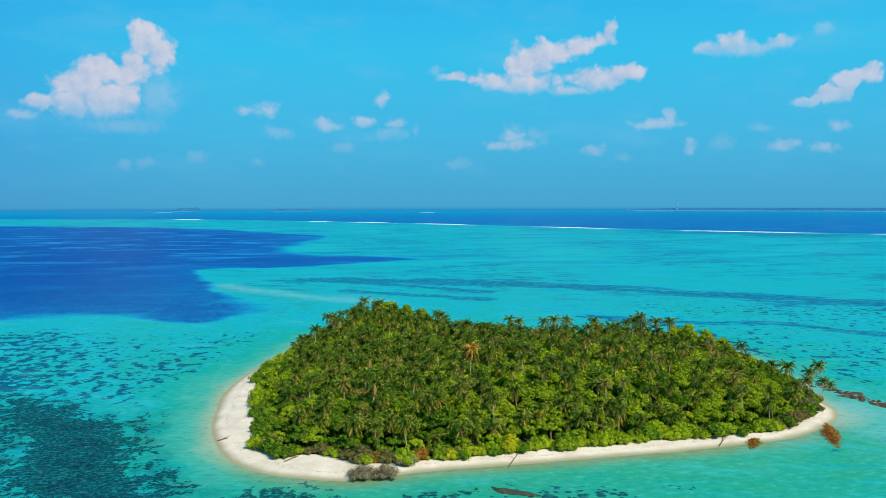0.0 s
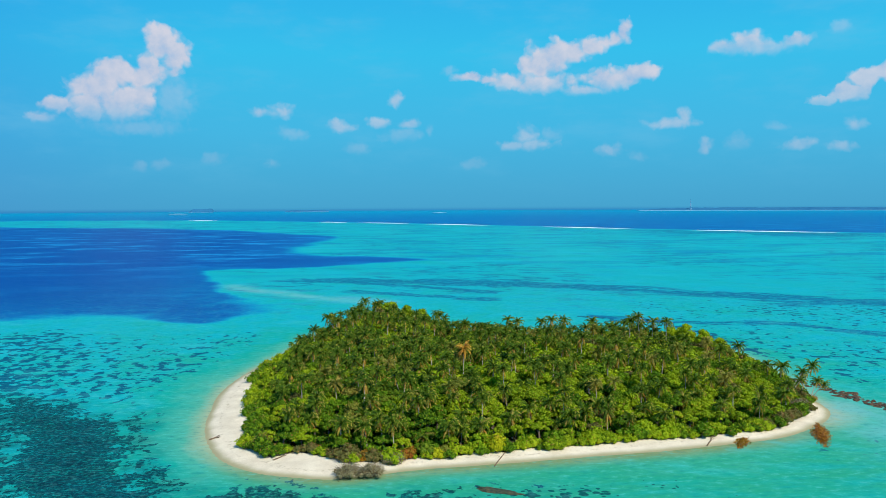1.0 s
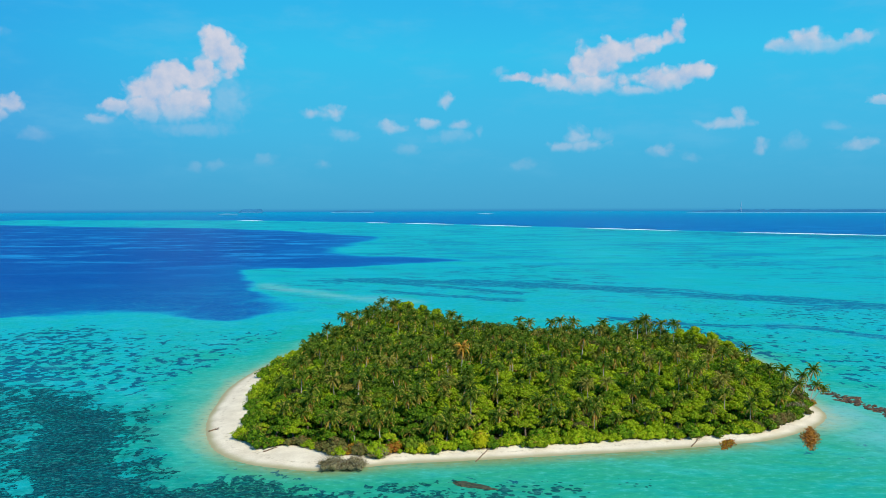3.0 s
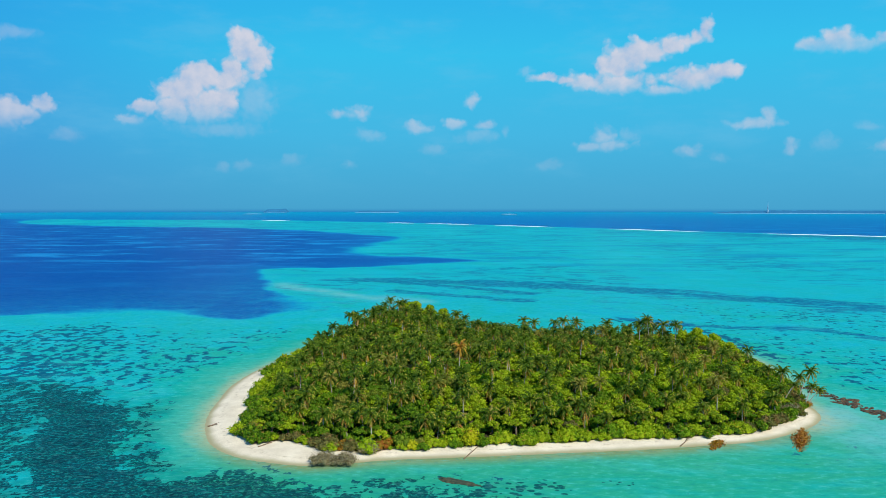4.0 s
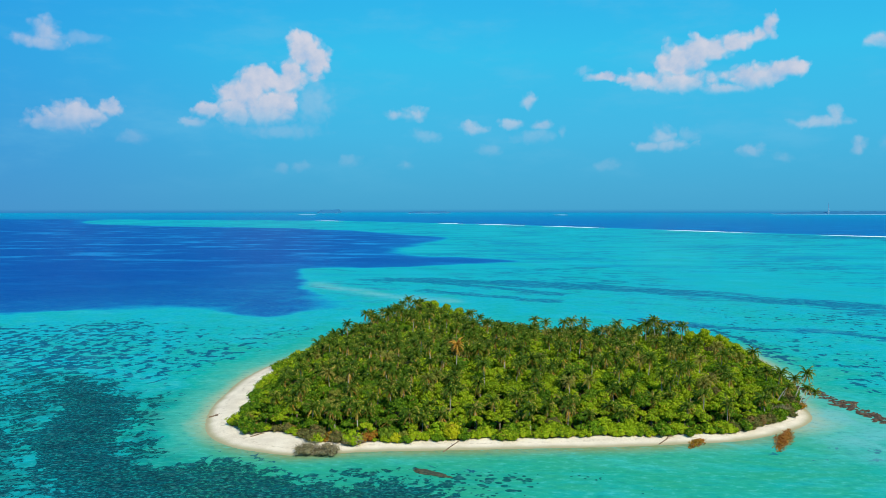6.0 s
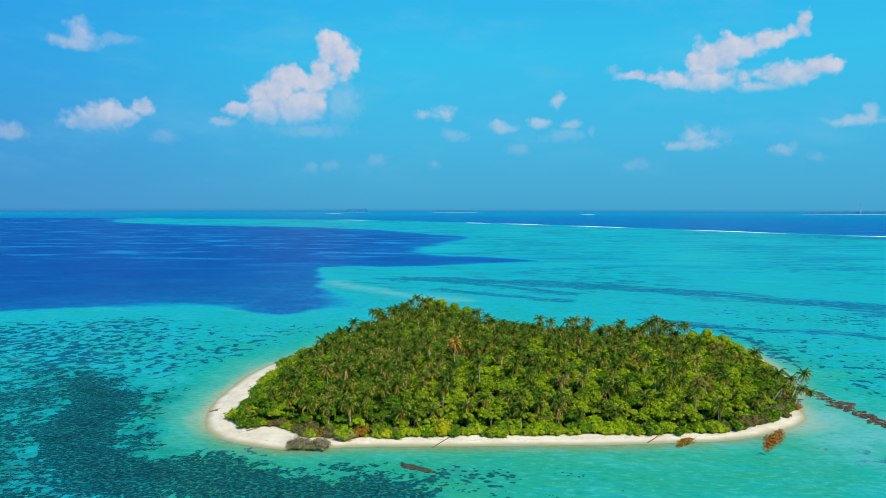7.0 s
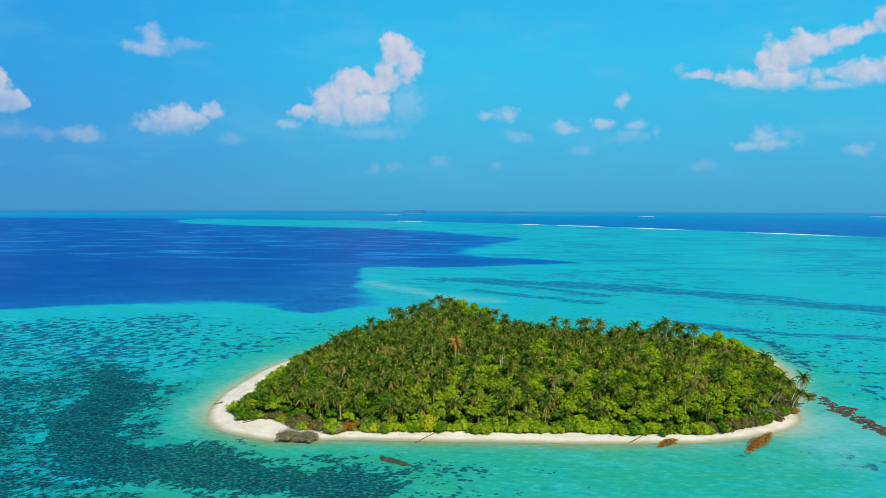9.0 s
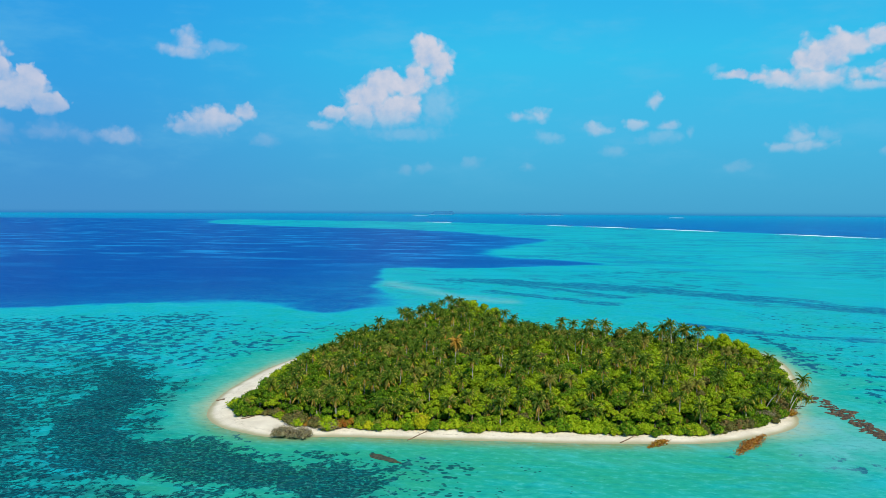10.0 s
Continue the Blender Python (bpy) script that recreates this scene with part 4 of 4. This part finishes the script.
    for (x, y), v in zip(p, veg):
        if v > 5 and y < 60:
            low.add(one, Matrix.LocRotScale((x, y, lay(x, y) + 0.2), Euler((0, 0, rng.uniform(0, 6.283))), (1.1, 1.1, rng.uniform(0.8, 1.6))))
    tagged(new("undergrowth", low.mesh("undergrowth", LEAF_DARK)), "dark green undergrowth on the floor of the wood", "undergrowth", kind="stuff")


plant_islet()


# ---------------------------------------------------------------- single things on the beach and in the water
def dead_shrub(x, y, height, spread, mat, seed, label, leaves=150):
    kind = shrub_kind(mat, height, spread, seed, 13, 0.26, leaves, 0.5)
    rng = np.random.RandomState(seed)
    bare = Heap()
    for _ in range(110):
        a, r, h = rng.uniform(0, 6.283), rng.uniform(0.3, 1.05) * spread, rng.uniform(0.4, 1.0) * height
        bare.tube([(0.3 * r * math.cos(a), 0.3 * r * math.sin(a), 0.1), (0.7 * r * math.cos(a), 0.7 * r * math.sin(a), 0.6 * h),
                   (r * math.cos(a + 0.2), r * math.sin(a + 0.2), h)], [0.07, 0.05, 0.02], 3)
    ob = new("dead_shrub")
    ob.location = (x, y, max(lay(x, y), -0.25))
    part("crown", kind[1], ob)
    part("stem", kind[0], ob)
    part("brushwood", bare.mesh("brushwood", GREY_WOOD), ob, "bare grey twigs")
    return tagged(ob, label, "shrub")


dead_shrub(-45.0, -86.5, 3.7, 4.8, TWIG_GREY, 301, "leafless grey-brown shrub standing at the waterline")
dead_shrub(-38.0, -87.0, 4.0, 5.0, TWIG_GREY, 302, "leafless grey-brown shrub beside fallen wood")
dead_shrub(-31.0, -77.0, 3.6, 4.0, TWIG_GREY, 303, "withered grey shrub at the top of the beach")
dead_shrub(128.0, -31.0, 3.4, 3.6, TWIG_GREY, 304, "withered brown shrub above the beach")
dead_shrub(139.0, -20.0, 3.0, 3.2, LEAF_RUST, 305, "rust-brown dying shrub by the point")


def golden_bush():
    kind = shrub_kind(LEAF_YELLOW, 5.2, 1.7, 320, 10, 0.40, 80, 0.6)
    put_plant("golden_tree", kind, 2.3, -71.5, 0.4, 1.0, "golden yellow bushy tree at the edge of the beach", "tree", "", 1.35)


golden_bush()


def fallen_log(x, y, turn, length, radius, seed, label):
    rng = np.random.RandomState(seed)
    log, branches = Heap(), []
    pts, zs = [], []
    for s in np.linspace(0, 1, 9):
        px, py = x + math.cos(turn) * length * s, y + math.sin(turn) * length * s
        w = 0.25 * math.sin(5 * s + seed)
        zs.append(max(lay(px, py), -0.05) + radius * 0.7 + 0.10 * s)
        pts.append((px - x - math.sin(turn) * w, py - y + math.cos(turn) * w, zs[-1] - zs[0]))
    ob = new("driftwood_log")
    ob.location = (x, y, zs[0])
    log.tube(pts, np.linspace(radius, radius * 0.45, 9), 7)
    part("trunk", log.mesh("trunk", DRIFTWOOD, True), ob)
    for k in (4, 6, 7):
        b = Heap()
        a = turn + rng.choice((-1, 1)) * rng.uniform(0.5, 1.1)
        p = np.array(pts[k])
        b.tube([tuple(p), tuple(p + (0.9 * math.cos(a), 0.9 * math.sin(a), 0.35)), tuple(p + (1.7 * math.cos(a), 1.7 * math.sin(a), 0.45))], [radius * 0.4, radius * 0.3, 0.03], 5)
        part("branch", b.mesh("branch", DRIFTWOOD, True), ob)
    return tagged(ob, label, "driftwood")


fallen_log(-0.3, -83.0, 1.14, 14.0, 0.2, 1, "dark fallen trunk lying across the sand to the water")
fallen_log(72.8, -71.5, 1.0, 9.0, 0.22, 2, "crooked brown fallen trunk on the sand")
fallen_log(-32.0, -79.0, 0.5, 5.0, 0.5, 3, "thick broken stump washed up beside grey shrubs")
fallen_log(-68.0, -70.0, 0.7, 5.5, 0.22, 4, "thin grey branch on the open sand")
fallen_log(-91.5, -42.0, 0.2, 3.4, 0.30, 5, "short dark piece of driftwood on the open sand")
fallen_log(104.0, -56.0, 0.4, 4.5, 0.2, 6, "thin brown branch on the open sand")


def rust_heap(x, y, turn, length, width, height, seed, mat, label):
    """A toppled bush lying in shallow water, its leaves gone orange."""
    rng = np.random.RandomState(seed)
    leaves, wood = Heap(), Heap()
    for _ in range(int(46 * length)):
        s, w = np.clip(rng.normal() * 0.24, -0.55, 0.55), np.clip(rng.normal() * 0.30, -0.8, 0.8)
        c = np.array([s * length, w * width * (1 - abs(s)), height * rng.rand() * (1 - 1.4 * abs(s)) * (1 - 0.8 * abs(w)) + 0.08])
        a, tilt = rng.normal() * 0.55, rng.normal() * 0.35
        u = np.array([math.cos(a) * math.cos(tilt), math.sin(a) * math.cos(tilt), math.sin(tilt)]) * rng.uniform(0.35, 0.95)
        v = np.cross(u, rng.normal(size=3))
        v *= rng.uniform(0.10, 0.22) / (np.linalg.norm(v) + 1e-6)
        leaves.face(tuple(c - u), tuple(c + v), tuple(c + u), tuple(c - v))
    for k in range(22):
        s = rng.uniform(-0.45, 0.35)
        p = np.array([s * length, rng.normal() * 0.12 * width, 0.0])
        d = np.array([rng.uniform(1.5, 3.5), rng.normal() * 1.0, rng.uniform(0.3, 1.0) * height])
        wood.tube([tuple(p - (0, 0, 0.2)), tuple(p + d * 0.6), tuple(p + d)], [0.12, 0.08, 0.02], 4)
    wood.tube([(-length * 0.5, 0, -0.2), (0, 0.2, 0.3), (length * 0.48, 0, 0.2)], [0.12, 0.22, 0.1], 6)
    ob = new("toppled_bush")
    ob.matrix_world = pose(x, y, -0.1, 0, 0, turn)
    part("crown", leaves.mesh("crown", mat), ob)
    part("branches", wood.mesh("branches", DRIFTWOOD), ob, "wet brown branches")
    return tagged(ob, label, "bush")


rust_heap(117.0, -64.0, 63, 28, 4.6, 1.4, 11, LEAF_ORANGE, "toppled bush with rust-orange leaves lying in the shallows")
rust_heap(86.0, -69.0, 56, 14, 3.6, 1.3, 12, LEAF_RUST, "toppled bush with yellow-brown leaves lying in the shallows")


def stone(rx, ry, rz, seed, mat, rugged=0.35):
    """A pitted reef rock."""
    bm = bmesh.new()
    bmesh.ops.create_icosphere(bm, subdivisions=3, radius=1)
    for v in bm.verts:
        n = noise.fractal(v.co * 1.3 + Vector((seed * 3.1, seed, 0)), 1.0, 2.0, 4)
        v.co *= 1 + rugged * n
        v.co.x, v.co.y, v.co.z = v.co.x * rx, v.co.y * ry, v.co.z * rz
    me = bpy.data.meshes.new("rock")
    bm.to_mesh(me)
    bm.free()
    me.materials.append(mat)
    return me


def rocks():
    rng = np.random.RandomState(4)
    line = smooth_line([(151, 24), (155.5, 16), (158.5, 3), (160, -10), (162, -24), (164, -36), (167, -50), (172, -75)], 12)
    kinds = [stone(2.6, 1.7, 0.8, k, ROCK) for k in range(5)]
    for k in range(190):
        at = rng.uniform(0, 1) ** 0.85
        q = line[int(at * (len(line) - 1))] + rng.normal(size=2) * (1.1 + 2.2 * at, 2.2)
        size = 0.22 + 0.85 * rng.rand() ** 2.2
        ob = new("reef_rock", kinds[k % 5])
        ob.matrix_world = Matrix.LocRotScale((q[0], q[1], rng.uniform(-0.3, 0.05)), Euler((0, 0, rng.uniform(0, 6.283))), (size * rng.uniform(0.8, 1.3), size * rng.uniform(0.7, 1.1), rng.uniform(0.35, 0.8)))
        tagged(ob, "rust-brown pitted reef rock just above the water", "rock", "rocks of the reef ridge")
    for k, (x, y, a, sx, sy) in enumerate(((-3.0, -104.7, -32, 3.4, 1.3), (141, -6, 10, 2.0, 1.0), (146, -2, 20, 1.5, 0.7))):
        ob = new("reef_slab", stone(2.2, 1.6, 0.32, 20 + k, REEF, 0.8))
        ob.matrix_world = pose(x, y, -0.05, 0, 0, a) @ Matrix.Diagonal((sx, sy, 1, 1))
        tagged(ob, "flat brown reef slab awash in shallow water", "reef", "flat reef slabs")


rocks()


# ---------------------------------------------------------------- the distance
def far_point(az, dist):
    """A place far off at an azimuth, on the drawn-in sheet of water."""
    drawn = 2500 + 2400 * (1 - math.exp(-(dist - 2500) / 2400)) if dist > 2500 else dist
    z = EYE[2] * (1 - drawn / dist) if dist > 2500 else 0.0
    a = radians(az)
    return np.array([EYE[0] + drawn * math.sin(a), EYE[1] + drawn * math.cos(a), z])


def far_islet(name, az0, az1, dist, high, seed, label, beach=1.0):
    """A low wooded isle near the horizon, with its strip of sand."""
    rng = np.random.RandomState(seed)
    wood, sand = Heap(), Heap()
    n = max(8, int((az1 - az0) * 14))
    mid = far_point((az0 + az1) / 2, dist)
    back = []
    tops = np.convolve(rng.rand(n + 9), np.ones(5) / 5, "same")[4:]
    for k in range(n + 1):
        s = k / n
        p = far_point(az0 + (az1 - az0) * s, dist) - mid
        rise = high * (0.75 + 0.5 * tops[k]) * min(1.0, 6 * s + 0.15, 6 * (1 - s) + 0.15)
        back.append((p, rise))
    for (p, r), (q, t) in zip(back[:-1], back[1:]):
        for wide in (0.0, 60.0):
            wood.face((p[0], p[1] + wide, p[2]), (q[0], q[1] + wide, q[2]), (q[0], q[1] + wide + 25, q[2] + t), (p[0], p[1] + wide + 25, p[2] + r))
        wood.face((p[0], p[1] + 25, p[2] + r), (q[0], q[1] + 25, q[2] + t), (q[0], q[1] + 85, q[2] + t * 0.8), (p[0], p[1] + 85, p[2] + r * 0.8))
        sand.face((p[0], p[1] - 6, p[2] - 1), (q[0], q[1] - 6, q[2] - 1), (q[0], q[1], q[2] + 3.2 * beach), (p[0], p[1], p[2] + 3.2 * beach))
    ob = new(name)
    ob.location = mid
    part("woodland", wood.mesh("woodland", FAR_WOOD_HAZED, True), ob)
    part("beach", sand.mesh("beach", FAR_SAND_HAZED), ob, "thin pale strip of sand")
    return tagged(ob, label, "island", "islands on the horizon")


far_islet("distant_island", -10.7, -9.1, 9500, 20, 1, "hazy wooded isle on the horizon", 0.1)
far_islet("distant_island", -4.5, -1.5, 9500, 10, 2, "thin hazy wooded isle with a white beach on the horizon", 0.2)
far_islet("distant_island", 19.5, 40.0, 9000, 15, 3, "long hazy wooded island with a white beach on the horizon", 0.35)


def sandbank(az0, az1, dist):
    h = Heap()
    mid = far_point((az0 + az1) / 2, dist)
    n = 12
    for k in range(n):
        p, q = (far_point(az0 + (az1 - az0) * s / n, dist) - mid for s in (k, k + 1))
        a, b = (2.0 * math.sin(math.pi * s / n) + 0.2 for s in (k, k + 1))
        h.face((p[0], p[1] - 30, p[2] - 0.5), (q[0], q[1] - 30, q[2] - 0.5), (q[0], q[1], q[2] + b), (p[0], p[1], p[2] + a))
    ob = new("sandbank", h.mesh("sandbank", FAR_SAND_HAZED))
    ob.location = mid
    tagged(ob, "low white sandbank awash near the horizon", "sandbank")


sandbank(-11.9, -10.7, 8000)
sandbank(5.5, 6.6, 7600)


def mast():
    foot = far_point(22.87, 9100)
    h = Heap()
    for k in range(3):
        a = 2.094 * k
        h.tube([(4 * math.cos(a), 4 * math.sin(a), 0), (1.0 * math.cos(a), 1.0 * math.sin(a), 52)], [0.9, 0.55], 4)
    for z in range(4, 52, 6):
        r = 4 - 3 * z / 52
        h.tube([(r * math.cos(2.094 * k), r * math.sin(2.094 * k), z + 2 * (k % 2)) for k in range(4)], [0.2] * 4, 4)
    ob = new("radio_mast")
    ob.location = foot
    part("lattice", h.mesh("lattice", MAST_HAZED), ob)
    top = Heap()
    top.tube([(0, 0, 52), (0, 0, 64)], [0.7, 0.4], 5)
    part("antenna", top.mesh("antenna", MAST_HAZED), ob)
    tagged(ob, "white lattice radio mast on a distant island", "mast")


mast()


def breakers():
    """White surf along the outer edge of the reef."""
    rng = np.random.RandomState(8)
    edge = smooth_line(EDGE[1:], 24)
    gaps = np.hypot(*np.diff(edge, axis=0).T)
    along = np.concatenate([[0], np.cumsum(gaps)])
    at = 250.0
    while at < along[-1] - 400:
        length = rng.uniform(60, 430) * (0.5 if at < 900 else 1.0)
        h, n = Heap(), max(6, int(length / 14))
        pts = []
        for s in np.linspace(at, at + length, n + 1):
            x, y = np.interp(s, along, edge[:, 0]), np.interp(s, along, edge[:, 1])
            off = np.array([x, y]) - EYE[:2]
            dist, az = np.hypot(*off), math.degrees(math.atan2(off[0], off[1]))
            pts.append((far_point(az, dist), off / dist))
        mid = pts[n // 2][0]
        for k in range(n):
            (p, w), (q, u) = pts[k], pts[k + 1]
            f = [min(1.0, 3 * i / n + 0.15, 3 * (n - i) / n + 0.1) * rng.uniform(0.7, 1.1) for i in (k, k + 1)]
            a, b, c, d = p - mid - np.append(w * 9 * f[0], 0), q - mid - np.append(u * 9 * f[1], 0), q - mid, p - mid
            e0, e1 = q - mid + np.append(u * 5, 0), p - mid + np.append(w * 5, 0)
            a, b = a + (0, 0, 0.1), b + (0, 0, 0.1)
            c, d = c + (0, 0, 1.7 * f[1]), d + (0, 0, 1.7 * f[0])
            h.face(tuple(a), tuple(b), tuple(c), tuple(d))
            h.face(tuple(d), tuple(c), tuple(e0), tuple(e1))
        ob = new("breaking_wave", h.mesh("breaking_wave", FOAM))
        ob.location = mid
        tagged(ob, "white breaking wave along the outer reef edge", "wave", "surf on the outer reef")
        at += length + rng.uniform(30, 330) * (2.5 if at < 900 else 1.0)


breakers()
